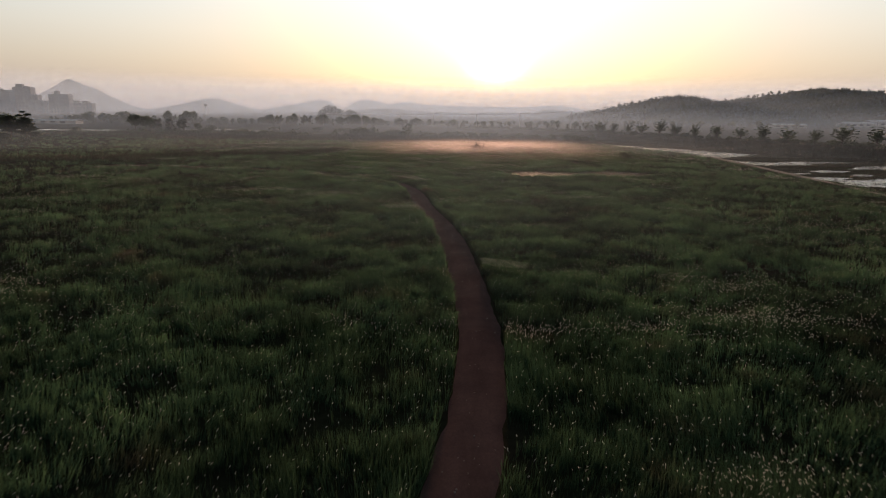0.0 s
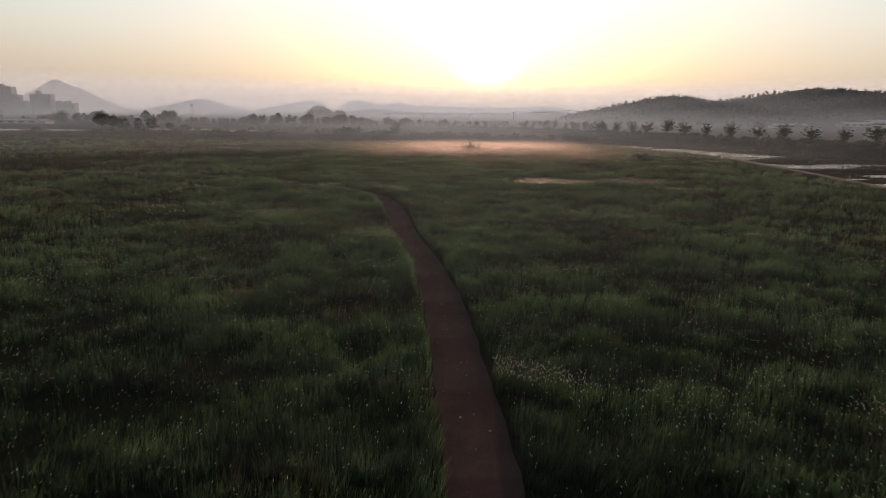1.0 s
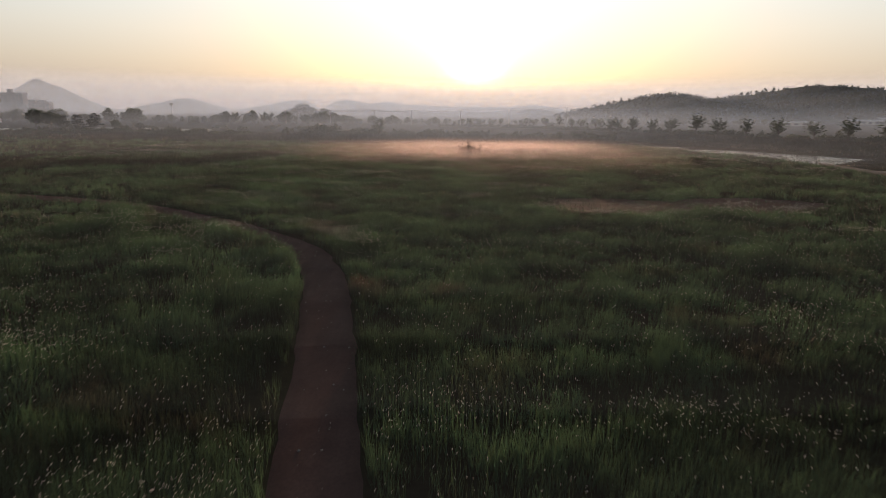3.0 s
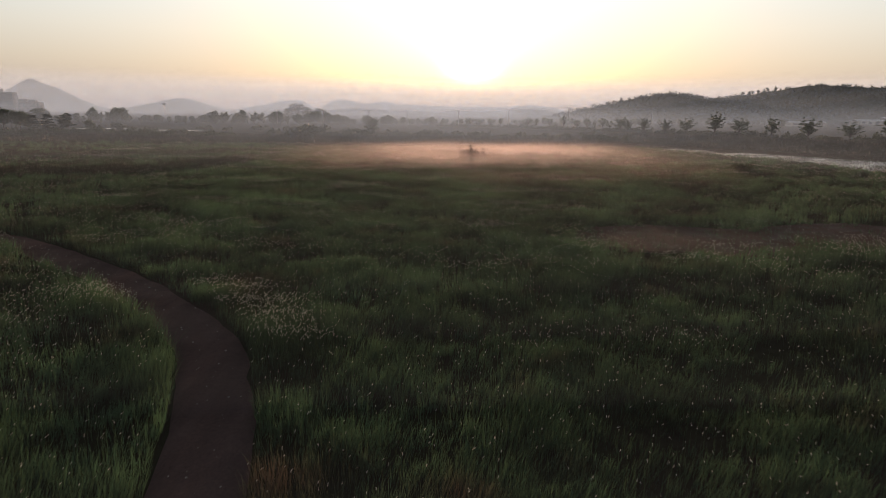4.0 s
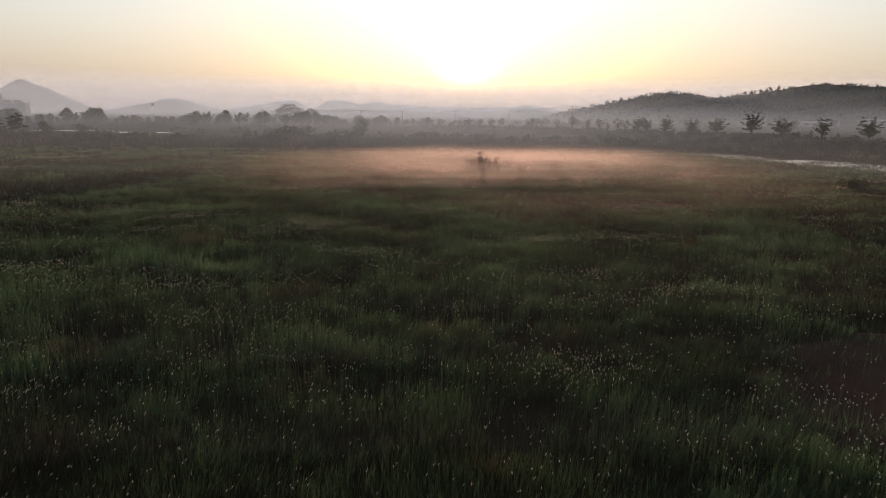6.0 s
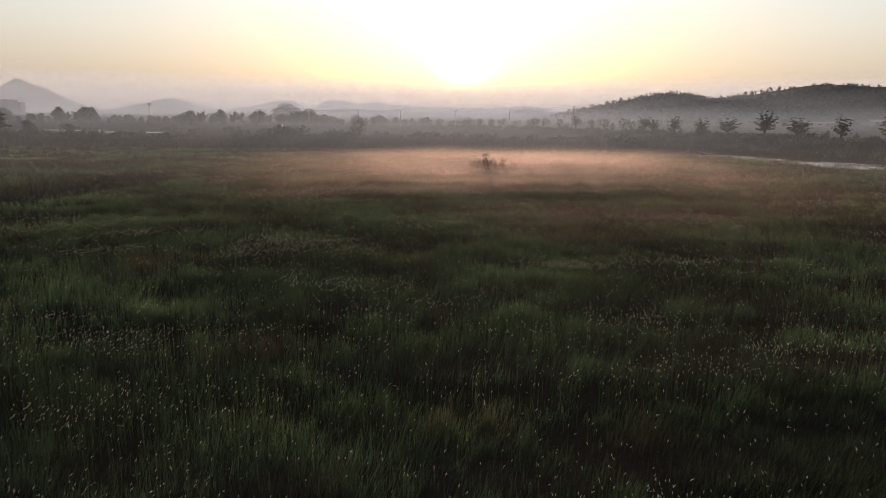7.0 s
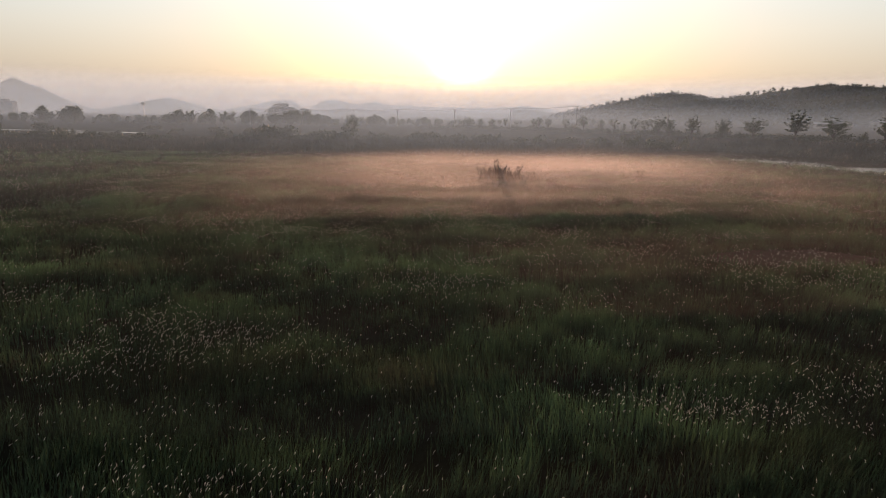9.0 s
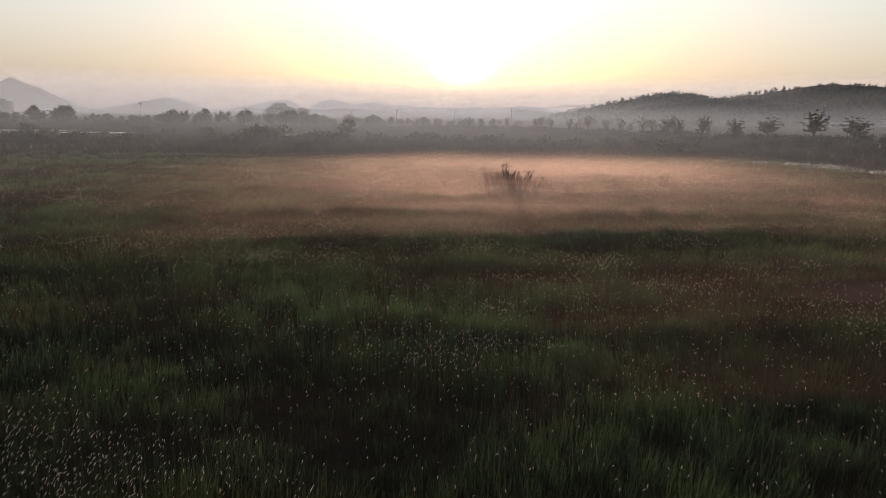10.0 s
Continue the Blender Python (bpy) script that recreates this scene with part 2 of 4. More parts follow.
STEEL = make_plain("galvanised_steel", (0.30, 0.30, 0.30), 0.5, 6.0, 0.2, 0.6)
WHITE = make_plain("white_sheeting", (0.42, 0.42, 0.42), 0.6, 0.6, 0.1)
WOODS = make_woodland("wooded_hill", (0.016, 0.026, 0.012), (0.040, 0.055, 0.024), 0.12)
FAR_WOODS = make_woodland("far_hill", (0.020, 0.028, 0.016), (0.040, 0.050, 0.028), 0.03)
MIST = make_mist()
HAZE_MATERIAL = make_haze("haze", HAZE_COLOUR)
MEADOW_AIR = make_haze("glare_haze", (0.54, 0.68, 0.86))

rng = np.random.default_rng(7)

# ---- building helpers ----


def mesh_np(name, verts, faces, material, attrs=None, smooth=False):
    """A mesh object from arrays: verts (n, 3), faces (m, 3) or (m, 4)."""
    me = bpy.data.meshes.new(name)
    verts, faces = np.ascontiguousarray(verts, np.float32), np.ascontiguousarray(faces, np.int32)
    k = faces.shape[1]
    me.vertices.add(len(verts))
    me.vertices.foreach_set("co", verts.ravel())
    me.loops.add(faces.size)
    me.loops.foreach_set("vertex_index", faces.ravel())
    me.polygons.add(len(faces))
    me.polygons.foreach_set("loop_start", np.arange(0, faces.size, k, dtype=np.int32))
    me.update(calc_edges=True)
    for key, values in (attrs or {}).items():
        me.attributes.new(key, "FLOAT", "POINT").data.foreach_set("value", np.ascontiguousarray(values, np.float32))
    me.materials.append(material)
    if smooth:
        me.polygons.foreach_set("use_smooth", np.ones(len(faces), bool))
    return new(name, me)


def part(name, bm, material, parent, label=""):
    """Links a bmesh as one mesh object under a thing or a part."""
    me = bpy.data.meshes.new(name)
    bm.to_mesh(me)
    bm.free()
    me.materials.append(material)
    ob = new(name, me)
    ob.parent = parent
    return tagged(ob, label)


def part_np(name, verts, faces, material, parent, label="", smooth=False):
    ob = mesh_np(name, verts, faces, material, None, smooth)
    ob.parent = parent
    return tagged(ob, label)


def box(bm, x0, y0, z0, x1, y1, z1, bevel=0.0):
    g = bmesh.ops.create_cube(bm, size=1.0, matrix=Matrix.LocRotScale(((x0 + x1) / 2, (y0 + y1) / 2, (z0 + z1) / 2), None, (x1 - x0, y1 - y0, z1 - z0)))
    if bevel:
        edges = list({e for v in g["verts"] for e in v.link_edges})
        bmesh.ops.bevel(bm, geom=edges, offset=bevel, segments=1, affect="EDGES")


def tube(points, radii, sides=6):
    """Verts and quads of a tapered tube along points."""
    pts = np.array(points, float)
    vs, fs = [], []
    for i, p in enumerate(pts):
        d = pts[min(i + 1, len(pts) - 1)] - pts[max(i - 1, 0)]
        d /= np.linalg.norm(d) + 1e-9
        a = np.cross(d, (0.31, 0.95, 0.05))
        a /= np.linalg.norm(a) + 1e-9
        b = np.cross(d, a)
        for s in range(sides):
            w = 2 * math.pi * s / sides
            vs.append(p + radii[i] * (a * math.cos(w) + b * math.sin(w)))
    for i in range(len(pts) - 1):
        for s in range(sides):
            t = (s + 1) % sides
            fs.append((i * sides + s, i * sides + t, (i + 1) * sides + t, (i + 1) * sides + s))
    return np.array(vs), np.array(fs)


def joined(chunks):
    vs, fs, at = [], [], 0
    for v, f in chunks:
        vs.append(v)
        fs.append(f + at)
        at += len(v)
    return np.concatenate(vs), np.concatenate(fs)


def leaves(r, centres, spread, count, size, flat=1.0):
    """Many small leaf blades round clump centres: verts and quads."""
    centres, spread = np.asarray(centres, float), np.asarray(spread, float)
    w = np.prod(spread, 1) ** 0.6
    idx = r.choice(len(centres), count, p=w / w.sum())
    d = r.normal(size=(count, 3))
    d /= np.linalg.norm(d, axis=1, keepdims=True)
    p = centres[idx] + d * spread[idx] * (r.random((count, 1)) ** 0.45)
    a = r.normal(size=(count, 3)) * (1, 1, flat)
    a /= np.linalg.norm(a, axis=1, keepdims=True)
    b = np.cross(a, r.normal(size=(count, 3)))
    b /= np.linalg.norm(b, axis=1, keepdims=True)
    s = size * (0.6 + 0.8 * r.random((count, 1)))
    vs = np.stack([p - a * s, p + b * s * 0.55, p + a * s, p - b * s * 0.55], 1).reshape(-1, 3)
    return vs, np.arange(4 * count).reshape(-1, 4)


def noise2(x, y, scale, seed=0.0, octaves=2):
    """Smooth value noise in numpy, about -1 to 1."""
    out, amp, tot = np.zeros_like(np.asarray(x, float)), 1.0, 0.0
    for o in range(octaves):
        u, v = np.asarray(x) / scale * 2 ** o + 17.3 * seed, np.asarray(y) / scale * 2 ** o + 9.1 * seed
        i, j = np.floor(u), np.floor(v)
        fu, fv = u - i, v - j
        fu, fv = fu * fu * (3 - 2 * fu), fv * fv * (3 - 2 * fv)

        def h(a, b):
            q = np.sin(a * 127.1 + b * 311.7 + seed * 74.7) * 43758.5453
            return (q - np.floor(q)) * 2 - 1

        n = (h(i, j) * (1 - fu) + h(i + 1, j) * fu) * (1 - fv) + (h(i, j + 1) * (1 - fu) + h(i + 1, j + 1) * fu) * fv
        out, tot, amp = out + amp * n, tot + amp, amp * 0.5
    return out / tot


def smooth_line(points, step=1.0):
    """A Catmull-Rom line through points, resampled about every step metres."""
    p = np.array([points[0], *points, points[-1]], float)
    out = []
    for i in range(1, len(p) - 2):
        n = max(2, int(np.linalg.norm(p[i + 1] - p[i]) / step))
        for t in np.linspace(0, 1, n, endpoint=False):
            out.append(0.5 * (2 * p[i] + (p[i + 1] - p[i - 1]) * t + (2 * p[i - 1] - 5 * p[i] + 4 * p[i + 1] - p[i + 2]) * t * t + (3 * p[i] - p[i - 1] - 3 * p[i + 1] + p[i + 2]) * t ** 3))
    out.append(p[-1])
    return np.array(out)


def line_dist(x, y, line):
    """Least distance of points from a polyline."""
    best = np.full(np.shape(x), 1e9)
    for a, b in zip(line[:-1], line[1:]):
        d = b - a
        t = np.clip(((x - a[0]) * d[0] + (y - a[1]) * d[1]) / (d @ d), 0, 1)
        best = np.minimum(best, np.hypot(x - a[0] - t * d[0], y - a[1] - t * d[1]))
    return best


class Field:
    """A slowly varying quantity, worked out once on a grid and read between its points."""

    def __init__(self, fn, x0, x1, y0, y1, step):
        self.x0, self.y0, self.step = x0, y0, step
        gx, gy = np.arange(x0, x1 + step, step), np.arange(y0, y1 + step, step)
        self.g = fn(*np.meshgrid(gx, gy))

    def __call__(self, x, y):
        u = np.clip((np.asarray(x, float) - self.x0) / self.step, 0, self.g.shape[1] - 1.001)
        v = np.clip((np.asarray(y, float) - self.y0) / self.step, 0, self.g.shape[0] - 1.001)
        i, j = u.astype(int), v.astype(int)
        fu, fv = u - i, v - j
        g = self.g
        return (g[j, i] * (1 - fu) + g[j, i + 1] * fu) * (1 - fv) + (g[j + 1, i] * (1 - fu) + g[j + 1, i + 1] * fu) * fv


def smoothstep(a, b, x):
    t = np.clip((np.asarray(x, float) - a) / (b - a), 0, 1)
    return t * t * (3 - 2 * t)


# ---- the plan ----
PATH_LINE = smooth_line([(-14, -22), (-8, -8), (-3, 4), (0.2, 13), (1.3, 18), (2.2, 24), (2.6, 30), (2.55, 35), (2.2, 42), (1.6, 51), (0.4, 60), (-0.85, 66), (-1.6, 71), (-2.6, 78), (-3.8, 84.5), (-4.9, 88), (-5.8, 90.3), (-7.4, 92.7), (-9.4, 95), (-13, 98.8), (-18, 103), (-24, 107.5), (-33, 111.5), (-46, 115), (-64, 117)], 0.7)
PATH_HALF = 1.12
CREST = smooth_line([(190, 20), (150, 100), (121, 167), (111.5, 194), (102.4, 225), (92.1, 250), (80.5, 276), (63.7, 325), (43, 371), (26, 382), (-30, 392), (-120, 410)], 6.0)
STREAM = smooth_line([(92, 20), (88, 70), (87, 110), (88, 140), (80, 175), (64, 212), (45, 221), (20, 216), (0, 214.5), (-30, 216), (-60, 218), (-100, 224)], 3.0)
STREAM_HALF = [(0, 24), (118, 22), (150, 13), (190, 8), (212, 4.5), (224, 1.6), (250, 2.2), (275, 4.0), (290, 4.0), (306, 1.6), (500, 1.4)]
BARE = [(19, 108.5, 8.5, 4.6), (31, 109.5, 8.0, 4.2), (21, 143, 4.5, 1.8)]


def stream_side(x, y):
    """How far a point lies inside the stream's bed, in half widths: 0 on the middle line, 1 on the bank."""
    best = np.full(np.shape(x), 1e9)
    run = np.r_[0, np.cumsum(np.linalg.norm(np.diff(STREAM, axis=0), axis=1))]
    for i, (a, b) in enumerate(zip(STREAM[:-1], STREAM[1:])):
        d = b - a
        t = np.clip(((x - a[0]) * d[0] + (y - a[1]) * d[1]) / (d @ d), 0, 1)
        half = np.interp(run[i] + t * (run[i + 1] - run[i]), *zip(*STREAM_HALF))
        best = np.minimum(best, np.hypot(x - a[0] - t * d[0], y - a[1] - t * d[1]) / half)
    return best


def bare_at(x, y):
    """1 on the bare soil patches, falling to 0 round them."""
    out = np.zeros(np.shape(x))
    wob = 0.28 * noise2(x, y, 2.5, 3)
    for cx, cy, rx, ry in BARE:
        out = np.maximum(out, 1 - smoothstep(0.8, 1.1, np.hypot((x - cx) / rx, (y - cy) / ry) + wob))
    return out


PATH_AWAY = Field(lambda x, y: line_dist(x, y, PATH_LINE), -75, 30, -30, 240, 0.35)
CREST_AWAY = Field(lambda x, y: line_dist(x, y, CREST), -260, 260, -80, 480, 2.0)
STREAM_IN = Field(stream_side, -150, 160, -20, 320, 1.0)


def ground_z(x, y):
    x, y = np.asarray(x, float), np.asarray(y, float)
    z = 0.10 * noise2(x, y, 14, 1, 3)
    z = z * smoothstep(1.5, 6, PATH_AWAY(x, y))
    crest = CREST_AWAY(x, y)
    top = np.interp(y, [150, 250, 330, 380], [2.2, 1.9, 1.1, 0.9])
    z = z + top * (1 - smoothstep(2.0, 16.0, crest + 1.5 * noise2(x, y, 12, 5)))
    s = STREAM_IN(x, y)
    bed = np.interp(y, [110, 150, 180, 215], [-0.37, -0.41, -0.43, -0.44]) + 0.16 * noise2(0.28 * x + 0.1 * y, y - 0.15 * x, 5.5, 8, 2) + 0.06 * noise2(x, y, 16, 9, 2)
    k = 1 - smoothstep(0.80, 1.02, s)
    return z * (1 - k) + bed * k


# ---- the setting ----
def graded(lo, hi, a, b, fine, grow=1.25):
    """Steps of size fine from a to b, growing out to lo and hi."""
    mid = list(np.arange(a, b + fine / 2, fine))
    up, s = [], fine
    while (up[-1] if up else mid[-1]) < hi:
        s *= grow
        up.append(min((up[-1] if up else mid[-1]) + s, hi))
    dn, s = [], fine
    while (dn[-1] if dn else mid[0]) > lo:
        s *= grow
        dn.append(max((dn[-1] if dn else mid[0]) - s, lo))
    return np.array(dn[::-1] + mid + up)


def build_ground():
    gx, gy = graded(-4300, 4300, -70, 150, 2.0), graded(-900, 4700, -24, 300, 2.0)
    x, y = np.meshgrid(gx, gy)
    z = ground_z(x.ravel(), y.ravel())
    far = np.hypot(x.ravel(), y.ravel())
    z = np.where(far > 700, 0.0, z)
    n, m = len(gx), len(gy)
    i = (np.arange(m - 1)[:, None] * n + np.arange(n - 1)[None]).ravel()
    ob = mesh_np("ground", np.stack([x.ravel(), y.ravel(), z], 1), np.stack([i, i + 1, i + n + 1, i + n], 1), GROUND, smooth=True)
    return tagged(ob, "flat dark meadow soil reaching to the horizon", "ground", kind="structure")


build_ground()


def ribbon(line, half, z, wobble, seed):
    """A strip along a line with uneven edges."""
    d = np.gradient(line, axis=0)
    d /= np.linalg.norm(d, axis=1, keepdims=True)
    side = np.stack([d[:, 1], -d[:, 0]], 1)
    cols = np.linspace(-1, 1, 9)
    wl = half + wobble * noise2(line[:, 0], line[:, 1], 1.3, seed, 3)
    wr = half + wobble * noise2(line[:, 0], line[:, 1], 1.3, seed + 1, 3)
    vs = []
    for c in cols:
        w = np.where(c < 0, wl, wr)
        p = line + side * (c * w)[:, None]
        vs.append(np.c_[p, z + 0.03 * (1 - c * c) + 0.012 * noise2(p[:, 0], p[:, 1], 0.5, 4) - 0.06 * (abs(c) == 1)])
    vs = np.stack(vs, 1).reshape(-1, 3)
    n = len(cols)
    i = (np.arange(len(line) - 1)[:, None] * n + np.arange(n - 1)[None]).ravel()
    return vs, np.stack([i, i + 1, i + n + 1, i + n], 1)


v, f = ribbon(PATH_LINE, PATH_HALF, 0.045, 0.16, 2)
tagged(mesh_np("footpath", v, f, DIRT, smooth=True), "trodden reddish brown dirt footpath winding through the grass", "path", kind="structure")

# pebbles and dead leaves strewn on the path
k = 420
at = rng.integers(0, len(PATH_LINE), k)
p = PATH_LINE[at] + rng.normal(scale=0.42, size=(k, 2))
s = 0.018 + 0.04 * rng.random(k) ** 3
octa = np.array([(1, 0, 0), (0, 1, 0), (-1, 0, 0), (0, -1, 0), (0, 0, 0.6), (0, 0, -0.5)], float)
vs = (octa[None] * s[:, None, None] * (0.7 + 0.6 * rng.random((k, 6, 1)))) + np.c_[p, np.full(k, 0.075)][:, None]
fs = np.array([(0, 1, 4), (1, 2, 4), (2, 3, 4), (3, 0, 4), (1, 0, 5), (2, 1, 5), (3, 2, 5), (0, 3, 5)])[None] + 6 * np.arange(k)[:, None, None]
tagged(mesh_np("path_pebble", vs.reshape(-1, 3), fs.reshape(-1, 3), STONE), "small pale pebbles strewn on the dirt path", "pebbles", kind="stuff")


def build_bare(cx, cy, rx, ry, seed):
    rings, seg = 8, 48
    a = np.linspace(0, 2 * math.pi, seg, endpoint=False)
    out = 1.0 + 0.22 * noise2(np.cos(a) * 3, np.sin(a) * 3, 1.0, seed, 3)
    vs = [(cx, cy, 0.0)]
    for r in np.linspace(0.14, 1.12, rings):
        vs += list(np.c_[cx + rx * r * out * np.cos(a), cy + ry * r * out * np.sin(a), np.full(seg, -1.0 if r > 1.05 else 0.0)])
    vs = np.array(vs)
    edge = vs[:, 2] < -0.5
    vs[:, 2] = ground_z(vs[:, 0], vs[:, 1]) + 0.05 + 0.03 * noise2(vs[:, 0], vs[:, 1], 1.1, 6, 2)
    vs[edge, 2] -= 0.12
    fs = []
    for r in range(rings - 1):
        for s in range(seg):
            t = (s + 1) % seg
            fs.append((1 + r * seg + s, 1 + r * seg + t, 1 + (r + 1) * seg + t, 1 + (r + 1) * seg + s))
    me = bpy.data.meshes.new("bare_soil")
    me.from_pydata([tuple(q) for q in vs], [], fs + [(0, 1 + s, 1 + (s + 1) % seg) for s in range(seg)])
    me.materials.append(RED_SOIL)
    return tagged(new("bare_soil", me), "bare patch of damp reddish brown soil in the meadow", "bare soil", kind="structure")


for i, b in enumerate(BARE):
    build_bare(*b, i + 2)

# the stream: one water sheet in the bed; mud banks stand out of it
v, f = ribbon(STREAM, np.interp(np.r_[0, np.cumsum(np.linalg.norm(np.diff(STREAM, axis=0), axis=1))], *zip(*STREAM_HALF)) * 0.97, -0.40, 0.0, 1)
v[:, 2] = -0.40
tagged(mesh_np("water", v, f, WATER, smooth=True), "shallow stream with still grey water between mud banks", "stream", kind="structure")

# flooded paddies far off
def sheet(name, x0, y0, x1, y1, z, mat, label, category):
    bm = bmesh.new()
    bmesh.ops.create_grid(bm, x_segments=8, y_segments=4, size=0.5, matrix=Matrix.LocRotScale(((x0 + x1) / 2, (y0 + y1) / 2, z), None, (x1 - x0, y1 - y0, 1)))
    me = bpy.data.meshes.new(name)
    bm.to_mesh(me)
    bm.free()
    me.materials.append(mat)
    return tagged(new(name, me), label, category, kind="structure")


for x0, y0, x1, y1 in ((-230, 292, -168, 312), (-112, 312, -90, 322), (-50, 304, -24, 312), (-150, 330, -118, 338), (-330, 330, -250, 352)):
    sheet("paddy_water", x0, y0, x1, y1, 0.14, WATER, "flooded paddy with still water reflecting the pale sky", "paddy")


def build_kerb():
    line = smooth_line([(60, 66), (62.4, 84), (66, 110), (70.5, 150), (71.5, 158)], 2.0)
    d = np.gradient(line, axis=0)
    d /= np.linalg.norm(d, axis=1, keepdims=True)
    side = np.stack([d[:, 1], -d[:, 0]], 1)
    prof = [(-0.09, -0.5), (-0.09, 0.14), (-0.07, 0.16), (0.07, 0.16), (0.09, 0.14), (0.09, -0.5)]
    vs = np.stack([np.c_[line + side * o, np.full(len(line), h)] for o, h in prof], 1).reshape(-1, 3)
    n = len(prof)
    i = (np.arange(len(line) - 1)[:, None] * n + np.arange(n - 1)[None]).ravel()
    return tagged(mesh_np("kerb", vs, np.stack([i, i + 1, i + n + 1, i + n], 1), KERB), "long weathered concrete edging beside the stream", "kerb", kind="structure")


build_kerb()


# ---- hills ----
def build_hill(name, ridge, depth, material, label, bump, step, seed, kind="structure"):
    """A hill from its crest: ridge rows of x, y, height; it falls to both sides."""
    r = np.array(ridge, float)
    xs = np.arange(r[0, 0], r[-1, 0] + step / 2, step)
    yy, hh = np.interp(xs, r[:, 0], r[:, 1]), np.interp(xs, r[:, 0], r[:, 2])
    k = np.hanning(7)
    k /= k.sum()
    hh = np.convolve(np.pad(hh, 3, mode="edge"), k, "valid")
    hh = np.maximum(hh, 0)
    rows = np.linspace(-1, 1, 33)
    vs = []
    for c in rows:
        y = yy + depth * c
        fall = (1 - abs(c)) ** 0.9
        z = hh * fall * (1 + 0.25 * abs(c) * noise2(xs, y, depth * 0.5, seed)) - 3 * (abs(c) > 0.97)
        z = z + bump * noise2(xs, y, step * 2.2, seed + 1, 3) * (fall > 0.05)
        vs.append(np.c_[xs, y, z])
    vs = np.concatenate(vs)
    n = len(xs)
    i = (np.arange(len(rows) - 1)[:, None] * n + np.arange(n - 1)[None]).ravel()
    return tagged(mesh_np(name, vs, np.stack([i, i + 1, i + n + 1, i + n], 1), material, smooth=True), label, "hill", kind=kind)


RIGHT_RIDGE = [(190, 1010, 0), (236, 1000, 13), (268, 975, 19), (299, 955, 27), (340, 965, 36), (387, 980, 41), (410, 970, 38), (431, 955, 32), (455, 950, 34), (486, 945, 39), (505, 935, 41), (522, 915, 46), (546, 900, 50), (572, 870, 49), (600, 840, 46), (640, 800, 36), (720, 760, 24), (820, 720, 8), (880, 700, 0)]
build_hill("hill", RIGHT_RIDGE, 210, WOODS, "wooded hill with dense dark trees in morning haze", 2.0, 5.0, 3)
build_hill("hill", [(240, 1800, 0), (270, 1800, 10), (306, 1800, 24), (345, 1800, 20), (400, 1800, 15), (454, 1800, 11), (560, 1800, 6), (640, 1800, 0)], 200, WOODS, "low wooded hill pale in the haze", 2.0, 8.0, 4)
build_hill("hill", [(-1640, 3400, -20), (-1570, 3400, 0), (-1478, 3400, 29), (-1427, 3400, 54), (-1377, 3400, 70), (-1319, 3400, 80), (-1277, 3400, 74), (-1236, 3400, 59), (-1151, 3400, 29), (-1046, 3400, 11), (-960, 3400, 4), (-860, 3400, 0)], 600, FAR_WOODS, "distant rounded hill in the haze", 3.0, 10.0, 5)
build_hill("hill", [(-1360, 4000, 0), (-1231, 4000, 11), (-1154, 4000, 30), (-1008, 4000, 54), (-908, 4000, 77), (-821, 4000, 85), (-775, 4000, 82), (-746, 4000, 64), (-694, 4000, 20), (-640, 4000, 0)], 500, FAR_WOODS, "distant rounded hill in the haze", 3.0, 10.0, 6)
build_hill("hill", [(-860, 4550, 0), (-790, 4550, 17), (-746, 4550, 43), (-671, 4550, 90), (-602, 4550, 103), (-528, 4550, 95), (-425, 4550, 71), (-350, 4550, 80), (-283, 4550, 90), (-196, 4550, 70), (7, 4550, 63), (210, 4550, 57), (387, 4550, 55), (590, 4550, 57), (762, 4550, 67), (848, 4550, 72), (996, 4550, 57), (1084, 4550, 36), (1250, 4550, 18), (1500, 4550, 0)], 240, FAR_WOODS, "long distant ridge almost lost in the haze", 3.5, 12.0, 7)
build_hill("hill", [(-3500, 4400, 0), (-3200, 4400, 40), (-3029, 4400, 95), (-2909, 4400, 145), (-2818, 4400, 200), (-2779, 4400, 218), (-2749, 4400, 223), (-2717, 4400, 213), (-2666, 4400, 187), (-2570, 4400, 160), (-2465, 4400, 101), (-2364, 4400, 46), (-2250, 4400, 16), (-2050, 4400, 4), (-1900, 4400, 0)], 400, FAR_WOODS, "distant pointed mountain pale in the haze", 4.0, 12.0, 8)
build_hill("hill", [(-900, 2300, 0), (-700, 2300, 6), (-520, 2300, 9), (-330, 2300, 16), (-240, 2300, 24), (-120, 2300, 17), (40, 2300, 11), (240, 2300, 14), (420, 2300, 9), (640, 2300, 0)], 160, FAR_WOODS, "low wooded rise pale in the haze", 2.5, 9.0, 10)
build_hill("hill", [(-240, 985, 0), (-211, 985, 5), (-186, 985, 8), (-160, 985, 7), (-138, 985, 4), (-110, 985, 0)], 40, WOODS, "small wooded knoll in the haze", 0.6, 4.0, 9)


def build_wood(name, spots, size, label):
    """Far tree crowns on a hill, as one mass of leafy clumps."""
    chunks = []
    for x, y, z, h in spots:
        c = np.array([(x, y, z + h * 0.45), (x + rng.normal() * h * 0.2, y, z + h * 0.75)])
        chunks.append(leaves(rng, c, [(h * 0.33, h * 0.33, h * 0.36), (h * 0.22, h * 0.22, h * 0.25)], 30, size * h))
    v, f = joined(chunks)
    return tagged(mesh_np(name, v, f, PINE), label, "woodland", kind="stuff")


